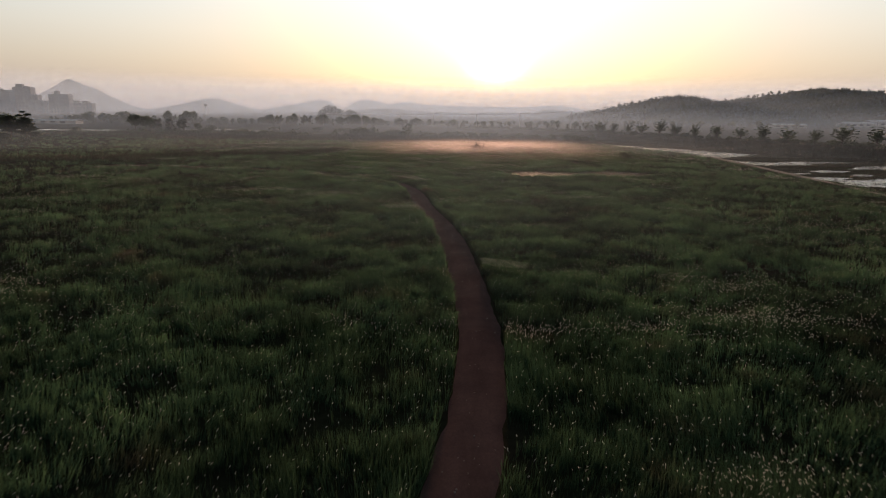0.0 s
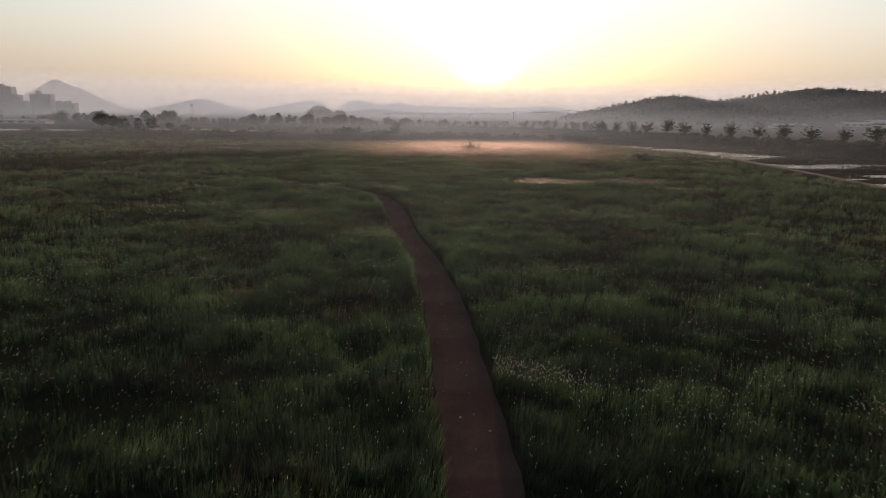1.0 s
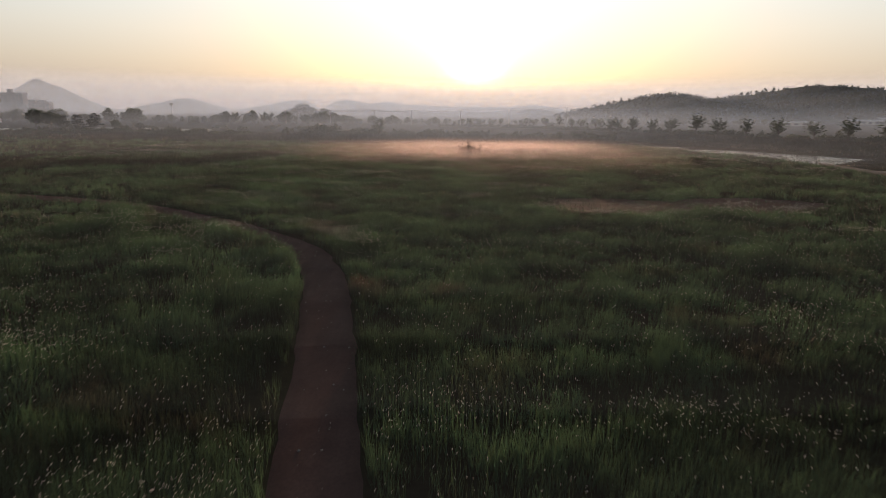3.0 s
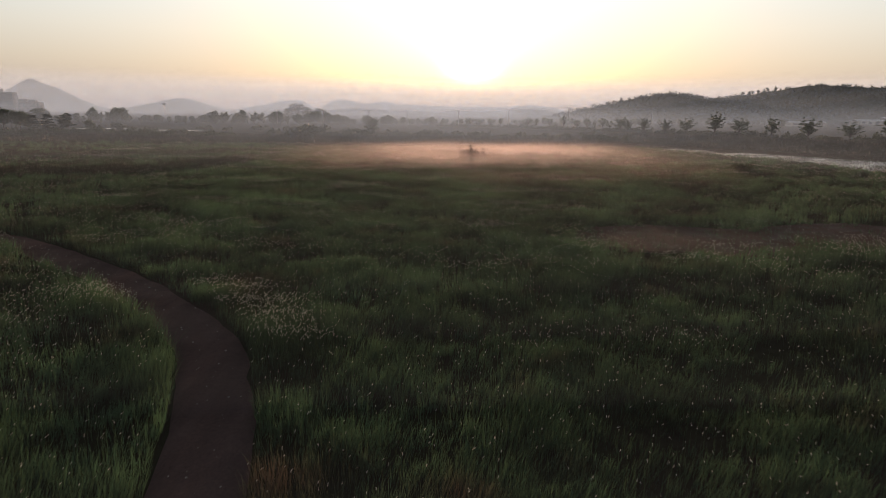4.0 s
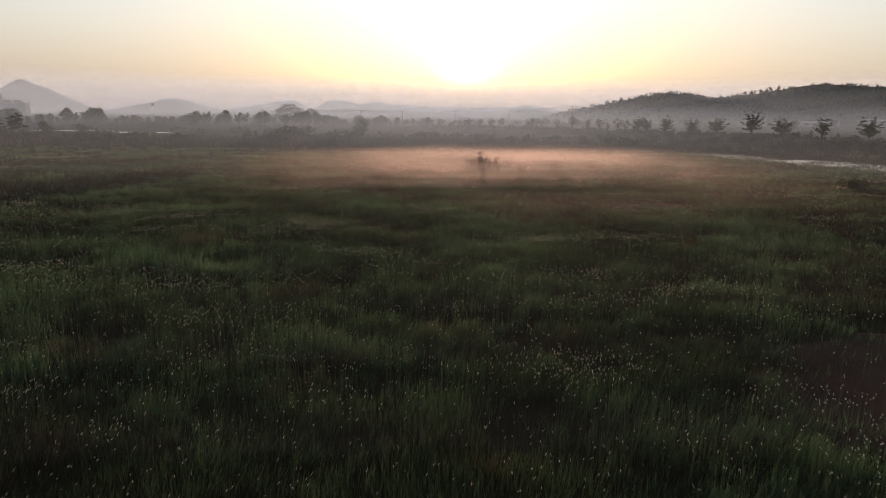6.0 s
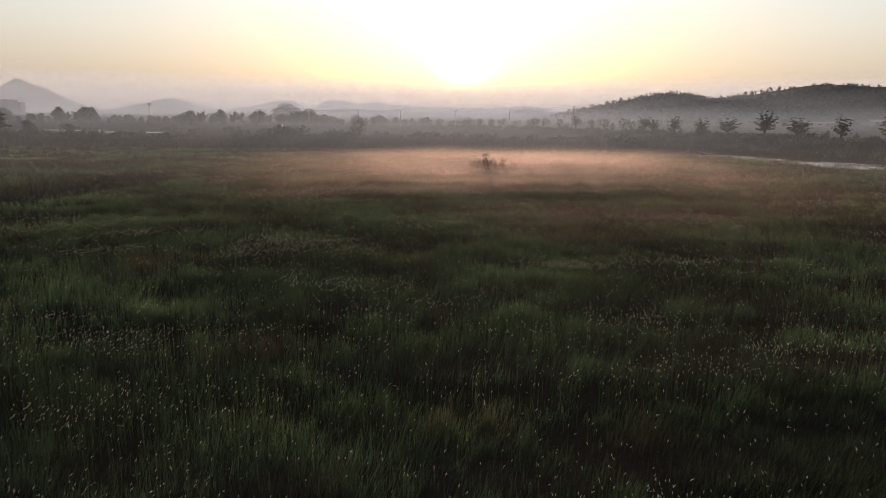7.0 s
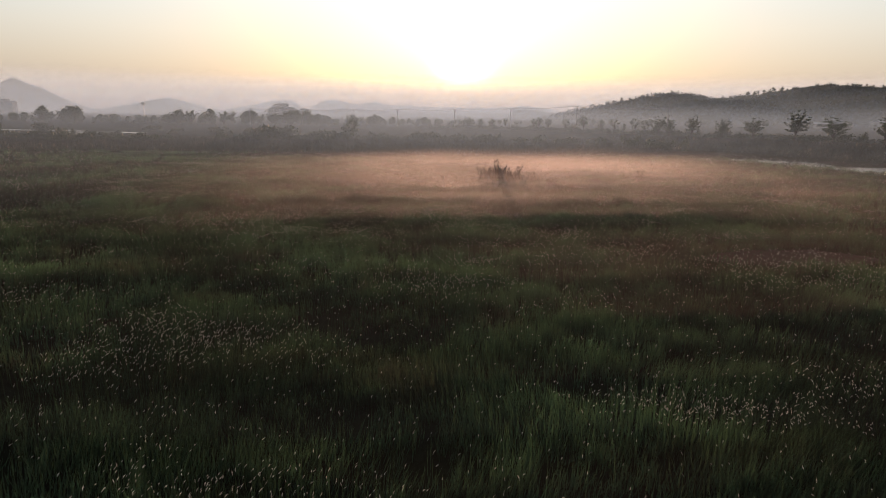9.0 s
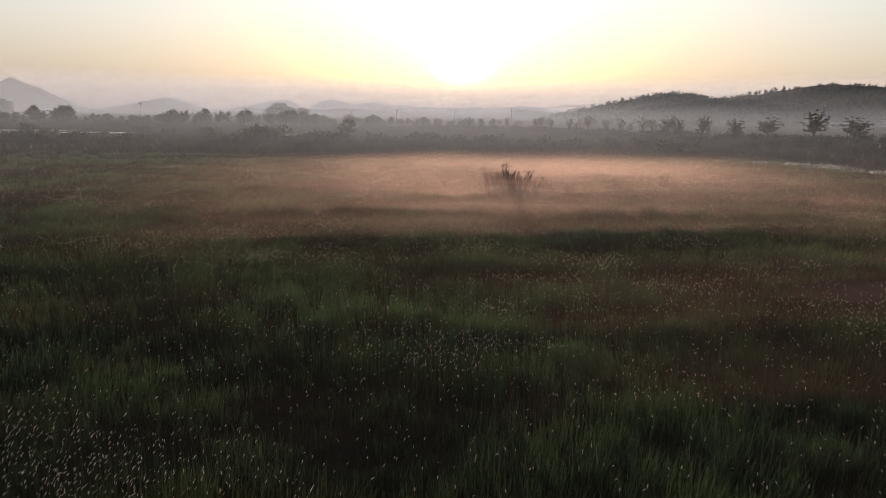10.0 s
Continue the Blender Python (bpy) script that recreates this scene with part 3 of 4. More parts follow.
rr = np.array(RIGHT_RIDGE)
spots = []
for i in range(1500):
    x = 200 + 640 * rng.random()
    c = -0.85 * rng.random() ** 1.6
    hz = np.interp(x, rr[:, 0], rr[:, 2]) * (1 - abs(c)) ** 0.9
    spots.append((x, np.interp(x, rr[:, 0], rr[:, 1]) + 210 * c, hz - 2.6, 4.5 + 2.5 * rng.random()))
for x in (262, 268, 276, 284, 290, 298, 305, 476, 482, 487, 492, 497, 503, 508, 514):
    spots.append((x + rng.normal() * 2, np.interp(x, rr[:, 0], rr[:, 1]), np.interp(x, rr[:, 0], rr[:, 2]) - 2, 6 + 3 * rng.random()))
build_wood("hill_woodland", spots, 0.16, "dense dark woodland covering the hillside")


# ---- trees and shrubs ----
def build_tree(name, r, height, width, base, clumps, count, leaf, style, leaf_mat, limbs=7):
    """A tree: a tapered trunk with limbs, and a crown of many small leaf blades in uneven clumps."""
    root = new(name)
    fork = height * base
    lean = r.normal(size=2) * 0.03 * height
    chunks, centres, spread = [], [], []
    for i in range(clumps):
        u = (i + 0.5) / clumps
        a = i * 2.399 + r.normal() * 0.4
        if style == "vase":
            # sprays that sweep up and outwards from the forks, each ending in a thinner, flatter tip
            w, tip = (i // 4 + 0.5) / (clumps / 4), (i % 4 + 1) / 4
            a = (i // 4) * 2.399 + 0.12 * r.normal()
            z = base + (1 - base) * ((0.16 + 0.74 * w ** 0.8) * (0.45 + 0.55 * tip) + 0.06)
            rad = width * 0.52 * float(np.interp(w, [0, 0.4, 0.75, 1.0], [0.85, 1.0, 0.78, 0.36])) * tip ** 0.8 * (0.85 + 0.3 * r.random())
            sp = (0.12 * width * (1.15 - 0.5 * tip), 0.12 * width * (1.15 - 0.5 * tip), 0.040 * height * (1.3 - 0.7 * tip))
        elif style == "sparse":
            z = base + (1 - base) * (0.15 + 0.8 * u)
            rad = width * 0.5 * (0.4 + 0.6 * r.random()) * math.sin(math.pi * (0.2 + 0.6 * u))
            sp = (0.15 * width, 0.15 * width, 0.075 * height)
        elif style == "pine":
            z = base + (1 - base) * (0.05 + 0.93 * u)
            rad = width * 0.5 * (1 - 0.75 * u) * (0.4 + 0.6 * r.random())
            sp = (0.26 * width * (1.1 - 0.6 * u), 0.26 * width * (1.1 - 0.6 * u), 0.035 * height)
        else:
            z = base + (1 - base) * (0.1 + 0.8 * u)
            rad = width * 0.5 * math.sqrt(max(0.05, 1 - (2 * u - 0.95) ** 2)) * (0.35 + 0.6 * r.random())
            sp = (0.2 * width, 0.2 * width, 0.12 * height)
        k = 0.75 + 0.5 * r.random()
        centres.append((lean[0] * z + rad * math.cos(a), lean[1] * z + rad * math.sin(a), z * height + r.normal() * 0.02 * height))
        spread.append(tuple(q * k for q in sp))
    top = height * {"pine": 0.96, "vase": 0.5}.get(style, 0.72)
    t_r = 0.016 * height + 0.02
    zs = np.linspace(0, top, 7)
    pts = [(lean[0] * z / height + 0.015 * height * math.sin(z * 1.7), lean[1] * z / height, z - 0.15 * (z == 0)) for z in zs]
    chunks.append(tube(pts, [t_r * (1.35 if z == 0 else 1 - 0.85 * z / top) for z in zs], 7))
    order = list(range(clumps))
    for i in order[:: max(1, clumps // limbs)]:
        cx, cy, cz = centres[i]
        z0 = min(top * 0.95, fork * (0.75 + 0.2 * r.random()) + max(0, cz - fork) * (0.25 if style != "pine" else 0.85))
        mid = (cx * 0.45, cy * 0.45, z0 + (cz - z0) * 0.6)
        chunks.append(tube([(lean[0] * z0 / height, lean[1] * z0 / height, z0), mid, (cx, cy, cz)], [t_r * 0.55, t_r * 0.36, t_r * 0.1], 5))
    v, f = joined(chunks)
    part_np("trunk", v, f, BARK, root, "grey-brown bark", True)
    v, f = leaves(r, centres, spread, count, leaf, 0.6)
    part_np("crown", v, f, leaf_mat, root)
    return root


def build_bush(r, width, height, count, leaf, leaf_mat, name="shrub"):
    root = new(name)
    n = 9
    c = [(width * 0.34 * r.normal(), width * 0.25 * r.normal(), height * (0.2 + 0.5 * r.random())) for i in range(n)]
    s = [(width * 0.24, width * 0.22, height * 0.34 * (0.7 + 0.6 * r.random())) for i in range(n)]
    chunks = [tube([(0, 0, -0.1), (q[0] * 0.5, q[1] * 0.5, q[2] * 0.6), q], [0.04, 0.03, 0.008], 5) for q in c[:6]]
    v, f = joined(chunks)
    part_np("stem", v, f, BARK, root, "thin woody stems")
    v, f = leaves(r, c, s, count, leaf)
    v[:, 2] = np.maximum(v[:, 2], 0.02)
    part_np("foliage", v, f, leaf_mat, root)
    return root


def plant(proto, used, x, y, size, turn, label, category, group, sink=0.05):
    """Sets a copy of a grown plant on the ground; its own first spot goes to the proto itself."""
    m = pose(x, y, float(ground_z(np.array([x]), np.array([y]))[0]) - sink, 0, 0, turn) @ Matrix.Scale(size, 4)
    if proto.name in used:
        ob = copy_thing(proto, m)
    else:
        used[proto.name] = m
        ob = proto
    return tagged(ob, label, category, group)


def settle(used):
    for key, m in used.items():
        bpy.data.objects[key].matrix_basis = m


tr = np.random.default_rng(21)
used = {}
vases = [build_tree("street_tree", tr, 6.0, w, b, 64, 4200, 0.105, "vase", LEAF, 16) for w, b in ((4.7, 0.16), (4.2, 0.14), (6.2, 0.20), (3.9, 0.16))]
sparses = [build_tree("young_tree", tr, 5.0, w, b, 17, 480, 0.14, "sparse", LEAF, 12) for w, b in ((3.4, 0.34), (2.6, 0.3), (3.9, 0.36))]
# x, y, height, kind (index of the grown tree), width against height
ROW = [(6.9, 388, 4.5, 4), (12.1, 387, 3.6, 5), (17.7, 385, 3.5, 6), (22.1, 383.4, 4.5, 4), (26.3, 382, 5.8, 0), (31.5, 379.5, 5.0, 3), (36.5, 377, 4.7, 4), (41.8, 373.4, 5.1, 5), (50.3, 353, 4.5, 6), (51.7, 350, 5.3, 4), (54.2, 344, 4.3, 5), (58.4, 334, 5.0, 4), (60.2, 329.6, 3.7, 6), (62.3, 323.7, 6.0, 4), (65.5, 314, 4.6, 5), (67.8, 307, 4.9, 4), (69.3, 302.4, 3.6, 5), (71.1, 297, 5.1, 6), (72.4, 293, 4.4, 4), (74.4, 287, 5.9, 2), (75.7, 282.7, 5.2, 3), (78.7, 274.8, 6.1, 1), (82.6, 266, 5.5, 0), (86.1, 257.5, 5.6, 2), (89.9, 247, 7.4, 1), (92.9, 238.7, 5.8, 2), (96.5, 228.7, 6.0, 3), (100.6, 219.3, 6.1, 0), (105.1, 210.5, 5.0, 2), (108.3, 202.4, 6.3, 0), (111.6, 193.3, 5.3, 2), (114.8, 184.4, 5.3, 0), (117.8, 176.3, 6.6, 2), (121.2, 166.7, 6.3, 0), (125, 157, 6.0, 1)]
for x, y, h, kind in ROW:
    proto = (vases + sparses)[kind]
    big = kind < 4
    plant(proto, used, x, y, h / (6.0 if big else 5.0), tr.random() * 360,
          "leafy round-crowned tree in the row on the bank" if big else "young thin-leaved tree with open branches on the bank", "tree", "trees along the bank")

# trees at the left, with shrubs beneath
broad = build_tree("broadleaf_tree", tr, 8.2, 6.8, 0.36, 24, 2600, 0.22, "round", LEAF, 9)
pine_a = build_tree("pine_tree", tr, 6.6, 5.2, 0.25, 13, 1500, 0.26, "pine", PINE, 12)
pine_b = build_tree("pine_tree", tr, 7.6, 6.0, 0.30, 11, 1400, 0.28, "pine", PINE, 11)
for x, y, h, proto, hh in ((-150, 291, 8.4, broad, 8.2), (-146, 294, 7.4, broad, 8.2), (-142, 291, 6.0, broad, 8.2), (-137.5, 288, 6.2, pine_a, 6.6), (-130, 284, 6.6, pine_a, 6.6), (-127, 287, 6.0, pine_b, 7.6), (-123.5, 285, 6.8, pine_b, 7.6), (-119, 290, 4.6, broad, 8.2),
                            (-142, 197, 8.4, pine_a, 6.6), (-145.5, 200, 9.0, broad, 8.2), (-150, 199, 9.0, broad, 8.2), (-137.5, 198, 9.6, pine_b, 7.6), (-135, 196, 7.0, pine_a, 6.6), (-140, 200, 7.6, broad, 8.2)):
    pine = proto is not broad
    plant(proto, used, x, y, h / hh, tr.random() * 360, "dark pine with flat layered boughs" if pine else "broad dark deciduous tree standing in the meadow", "tree", "trees at the meadow's edge")

# belt of trees across the fields, several hundred metres off
far_a = build_tree("field_tree", tr, 9.0, 9.5, 0.10, 22, 1000, 0.42, "round", LEAF, 6)
far_b = build_tree("field_tree", tr, 8.0, 6.4, 0.14, 20, 800, 0.36, "round", LEAF, 6)
far_c = build_tree("field_tree", tr, 10.0, 8.6, 0.12, 32, 1100, 0.40, "vase", LEAF, 6)
far_list = []
for x0, x1, y0, n, h, spread in ((-300, -265, 500, 10, 7.5, 8), (-262, -236, 500, 6, 5.5, 8), (-232, -205, 500, 8, 8.5, 8), (-198, -140, 480, 18, 5.0, 6), (-142, -96, 470, 16, 7.5, 8), (-96, -60, 470, 14, 7, 8), (-60, -20, 465, 16, 5.5, 8), (-22, 10, 470, 12, 5, 8), (10, 130, 520, 26, 4.5, 16), (-420, -300, 520, 30, 5, 16), (-700, -420, 560, 36, 6, 26), (130, 320, 560, 30, 5, 26), (-320, 20, 455, 60, 2.6, 8)):
    for i in range(n):
        far_list.append((x0 + (x1 - x0) * (i + tr.random()) / n, y0 + tr.normal() * spread, h * (0.75 + 0.5 * tr.random())))
for i, (x, y, h) in enumerate(far_list):
    proto, hh = ((far_a, 9.0), (far_b, 8.0), (far_c, 10.0))[int(tr.integers(3))]
    plant(proto, used, x, y, h / hh, tr.random() * 360, "far leafy tree in a hazy belt across the fields", "tree", "belt of trees across the fields")
for x, h in ((-196, 14), (-190, 18), (-185, 20), (-179, 19), (-172, 19), (-166, 15), (-152, 14), (-146, 13)):
    plant(pine_b if h > 15 else far_a, used, x, 950 + tr.normal() * 3, h / (7.6 if h > 15 else 9.0), tr.random() * 360, "tall tree on the hazy knoll", "tree", "trees on the knoll")

# lone tree and shrubs on the far bank
solo = build_tree("small_tree", tr, 5.6, 5.4, 0.3, 15, 900, 0.2, "round", LEAF, 8)
plant(solo, used, -16, 283, 1.0, 0, "small round-crowned tree among the shrubs on the bank", "tree", "")
bushes = [build_bush(tr, 4.2, 2.2, 620, 0.2, BUSH), build_bush(tr, 3.2, 1.7, 520, 0.18, BUSH), build_bush(tr, 5.4, 2.0, 700, 0.22, BUSH), build_bush(tr, 3.0, 2.6, 560, 0.19, BUSH)]
spots = [(-48, 270, 1.2), (-42, 272, 1.7), (-38, 273, 2.0), (-34, 272, 1.6), (-30, 271, 1.1), (-27, 273, 1.2), (-23, 276, 0.9), (-20, 274, 1.5), (-13, 276, 0.8), (-9, 275, 1.1), (-5, 274, 0.9), (0, 275, 0.8), (4, 274, 1.3), (9, 273, 0.9), (14, 275, 1.3), (19, 273, 1.1), (24, 275, 1.0)]
for i in range(34):
    u = i / 33
    spots.append((-60 - 70 * u + tr.normal() * 3, 262 + 18 * u + tr.normal() * 4, 0.7 + 0.6 * tr.random()))
for x, y, s in spots:
    plant(bushes[int(tr.integers(4))], used, x, y, s, tr.random() * 360, "low dark leafy shrub on the grassy bank", "shrub", "shrubs on the far bank", 0.15)
# the hedge below the row of trees
run = np.r_[0, np.cumsum(np.linalg.norm(np.diff(CREST, axis=0), axis=1))]
s = 60.0
while s < 420:
    x, y = np.interp(s, run, CREST[:, 0]), np.interp(s, run, CREST[:, 1])
    x1, y1 = np.interp(s + 2, run, CREST[:, 0]), np.interp(s + 2, run, CREST[:, 1])
    nx, ny = (y1 - y) / 2, -(x1 - x) / 2
    o = 4.5 + tr.random() * 4
    plant(bushes[int(tr.integers(4))], used, x + nx * o, y + ny * o, 0.7 + 0.45 * tr.random(), tr.random() * 360, "dark leafy shrub in the hedge on the bank", "shrub", "hedge on the bank", 0.2)
    s += 1.5 + tr.random() * 1.1
for x, y, s in ((-172, 280, 1.3), (-125, 322, 1.6), (-118, 318, 0.9), (-96, 340, 1.0), (-90, 300, 0.8), (-80, 320, 1.0), (-70, 330, 1.2), (-52, 318, 1.2), (-46, 330, 1.0), (-140, 300, 0.9), (-160, 330, 1.3), (-150, 286, 0.9), (-144, 287, 1.0), (-136, 284, 1.0), (-130, 281, 1.0), (-124, 282, 1.0), (-118, 284, 0.9), (-150, 194, 1.2), (-145, 193, 1.2), (-140, 192, 1.3), (-135, 193, 1.2), (-155, 195, 1.2), (-131, 194, 0.9), (-190, 310, 0.8), (-100, 290, 0.8),
                (40, 262, 1.0), (46, 256, 1.2), (52, 248, 1.3), (56, 243, 1.2), (60, 240, 1.1), (34, 265, 1.0), (28, 262, 1.1), (20, 266, 0.9), (47, 154, 0.75), (49, 155, 0.6), (33.5, 91, 0.55), (35, 92, 0.45)):
    plant(bushes[int(tr.integers(4))], used, x, y, s, tr.random() * 360, "solitary dark shrub in the grass", "shrub", "scattered shrubs", 0.15)
# low dark clumps in the meadow
mats = [build_bush(tr, 5.0, 0.95, 900, 0.12, BUSH, "ground_shrub"), build_bush(tr, 4.0, 0.8, 700, 0.12, BUSH, "ground_shrub")]
for x, y, s in ((-25, 76, 1.2), (-22.5, 77.5, 0.8), (-27.5, 75.5, 0.8)):
    plant(mats[int(tr.integers(2))], used, x, y, s, tr.random() * 360, "dark spreading shrub low in the grass", "shrub", "low shrubs", 0.15)
settle(used)

# ---- far buildings, masts and wires ----


def build_tower(x0, x1, y, depth, height, roofs, steps=()):
    root = new("apartment_tower")
    bm = bmesh.new()
    w = x1 - x0
    box(bm, -w / 2, 0, -1, w / 2, depth, height, 0.3)
    for a, b, h in steps:
        box(bm, a, 0.6, -1, b, depth - 0.6, h, 0.3)
    part("wall", bm, TOWER, root)
    floors = int(height / 2.9)
    bays = max(2, int(w / 7))
    bm = bmesh.new()
    for j in range(floors):
        for i in range(bays):
            a = -w / 2 + w * (i + 0.18) / bays
            box(bm, a, -0.18, 1.2 + 2.9 * j, a + w * 0.64 / bays, 0.3, 2.75 + 2.9 * j)
    tagged(part("windows", bm, TOWER_GLASS, root, "dark glazed balcony windows"), kind="stuff")
    for a, b, h in roofs:
        bm = bmesh.new()
        box(bm, a, depth * 0.25, height - 0.3, b, depth * 0.75, height + h, 0.25)
        part("roof_house", bm, TOWER, root)
    root.matrix_basis = pose((x0 + x1) / 2, y, 0)
    return tagged(root, "pale high-rise apartment block dim in the haze", "apartment tower", "apartment towers")


build_tower(-940, -895, 1230, 16, 47, [(-6, 4, 3)])
build_tower(-911, -872, 1262, 16, 54, [(-14, 0, 6), (4, 12, 2)])
build_tower(-872, -859, 1262, 14, 39, [])
build_tower(-830, -806, 1200, 14, 26, [(-6, 2, 1.5)])
build_tower(-822, -780, 1240, 15, 40, [(-10, -2, 6.5)], [(-26, -20, 21)])
build_tower(-818, -769, 1300, 15, 23, [(-18, -5, 5), (1, 14, 4.5)])


def build_shed(x0, x1, y, depth, height, label):
    root = new("shed")
    w = x1 - x0
    bm = bmesh.new()
    box(bm, -w / 2, 0, -0.3, w / 2, depth, height * 0.72, 0.05)
    part("wall", bm, CONCRETE, root)
    bm = bmesh.new()
    pr = [(-0.5, height * 0.70), (depth / 2, height), (depth + 0.5, height * 0.70), (depth + 0.5, height * 0.66), (depth / 2, height * 0.95), (-0.5, height * 0.66)]
    ends = [[bm.verts.new((sx, a, b)) for a, b in pr] for sx in (-w / 2 - 0.4, w / 2 + 0.4)]
    for i in range(6):
        bm.faces.new((ends[0][i], ends[0][(i + 1) % 6], ends[1][(i + 1) % 6], ends[1][i]))
    bm.faces.new(ends[0]), bm.faces.new(ends[1][::-1])
    part("roof", bm, WHITE, root, "white sheet roof")
    for i in range(int(w / 7)):
        bm = bmesh.new()
        a = -w / 2 + 2 + i * 7
        box(bm, a, -0.06, height * 0.3, a + 3.4, 0.1, height * 0.55)
        part("window", bm, GLASS, root)
    root.matrix_basis = pose((x0 + x1) / 2, y, 0)
    return tagged(root, label, "shed", "sheds beyond the fields")


build_shed(418, 452, 620, 14, 5.5, "long low farm shed with a white roof")
build_shed(456, 520, 632, 18, 7.5, "long low farm shed with a white roof")
build_shed(-330, -300, 420, 9, 3.2, "long low greenhouse with pale sheeting")
build_shed(-296, -262, 424, 9, 3.2, "long low greenhouse with pale sheeting")
build_shed(300, 330, 540, 10, 4.0, "long low farm shed with a white roof")


def build_pole(x, y, h, kind="utility_pole"):
    root = new(kind)
    v, f = tube([(0, 0, -0.4), (0, 0, h * 0.5), (0, 0, h)], [0.2, 0.17, 0.12], 8)
    part_np("post", v, f, CONCRETE, root, "", True)
    for z in (h - 0.5, h - 1.6):
        bm = bmesh.new()
        box(bm, -1.1, -0.06, z, 1.1, 0.06, z + 0.12, 0.01)
        part("crossarm", bm, STEEL, root)
    for a in (-1.0, -0.35, 0.35, 1.0):
        v, f = tube([(a, 0, h - 0.38), (a, 0, h - 0.2), (a, 0, h - 0.05)], [0.05, 0.08, 0.03], 6)
        part_np("insulator", v, f, CONCRETE, root)
    root.matrix_basis = pose(x, y, 0)
    return tagged(root, "slim concrete utility pole with crossarms", "utility pole", "poles across the fields")


POLES = [(-94, 466, 9.5), (-64, 468, 9.5), (-34, 470, 9.5), (-8, 470, 10), (26, 470, 10), (60, 470, 11), (101, 472, 13), (160, 476, 12)]
for x, y, h in POLES:
    build_pole(x, y, h)
for n, ((xa, ya, ha), (xb, yb, hb)) in enumerate(zip(POLES[:-1], POLES[1:])):
    chunks = []
    for o in (-1.0, 1.0):
        t = np.linspace(0, 1, 9)
        pts = np.c_[xa + o + (xb - xa) * t, ya + (yb - ya) * t, ha + (hb - ha) * t - 0.05 - 3.2 * t * (1 - t)]
        chunks.append(tube(pts, [0.03] * 9, 4))
    v, f = joined(chunks)
    tagged(mesh_np("cable", v, f, STEEL), "sagging overhead wires between the poles", "cable", "overhead wires")


def build_mast(x, y, h):
    root = new("light_mast")
    v, f = tube([(0, 0, -0.5), (0, 0, h * 0.5), (0, 0, h)], [0.7, 0.5, 0.35], 8)
    part_np("post", v, f, STEEL, root, "", True)
    bm = bmesh.new()
    box(bm, -3.2, -0.6, h - 0.5, 3.2, 0.6, h + 3.6, 0.2)
    part("lamp_head", bm, STEEL, root, "wide lamp frame")
    root.matrix_basis = pose(x, y, 0)
    return tagged(root, "tall slim floodlight mast in the haze", "light mast")


build_mast(-496, 1239, 19)

# ---- mist ----


def mist_sheet(name, line, height, dens, material, label, falls, rows, fall):
    """One thin curtain of mist along a line, densest at its foot and fading out upwards and at its ends."""
    line = np.array(line, float)
    u = np.r_[0, np.cumsum(np.linalg.norm(np.diff(line, axis=0), axis=1))]
    u /= u[-1]
    hs = np.linspace(0, 1, rows) ** 1.6
    vs, ds = [], []
    for h in hs:
        vs.append(np.c_[line, np.full(len(line), h * height - 0.2)])
        ds.append(dens * (fall(h)) * smoothstep(0, falls, u) * smoothstep(0, falls, 1 - u))
    n = len(line)
    i = (np.arange(rows - 1)[:, None] * n + np.arange(n - 1)[None]).ravel()
    ob = mesh_np(name, np.concatenate(vs), np.stack([i, i + 1, i + n + 1, i + n], 1), material, {"thickness_share": np.concatenate(ds)}, True)
    return tagged(ob, label, "mist", "mist over the fields", "stuff")


for i, r0 in enumerate(HAZE):
    a = np.linspace(-1.1, 1.1, 89)
    deep = (HAZE[i + 1] - r0) if i + 1 < len(HAZE) else 700
    # thickest over the stream and its banks, below the sun: density imitates its glow
    sunward = 1 + float(np.interp(r0, [136, 165, 215, 260], [0, 0.9, 0.9, 0])) * np.exp(-((a - 0.06) / 0.30) ** 2)
    # every curtain is denser sunward, in place of forward scattering
    sunward = sunward * (0.75 + 0.45 * np.exp(-((a - 0.06) / 0.35) ** 2))
    thick = 1 - np.exp(-AIR * deep * sunward * float(np.interp(r0, [320, 900, 2000], [1.25, 0.8, 0.5])))
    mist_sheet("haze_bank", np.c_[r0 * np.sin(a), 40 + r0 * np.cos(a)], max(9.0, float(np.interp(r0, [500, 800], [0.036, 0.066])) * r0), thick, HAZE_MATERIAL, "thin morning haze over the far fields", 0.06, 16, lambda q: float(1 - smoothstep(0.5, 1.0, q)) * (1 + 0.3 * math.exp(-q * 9)))


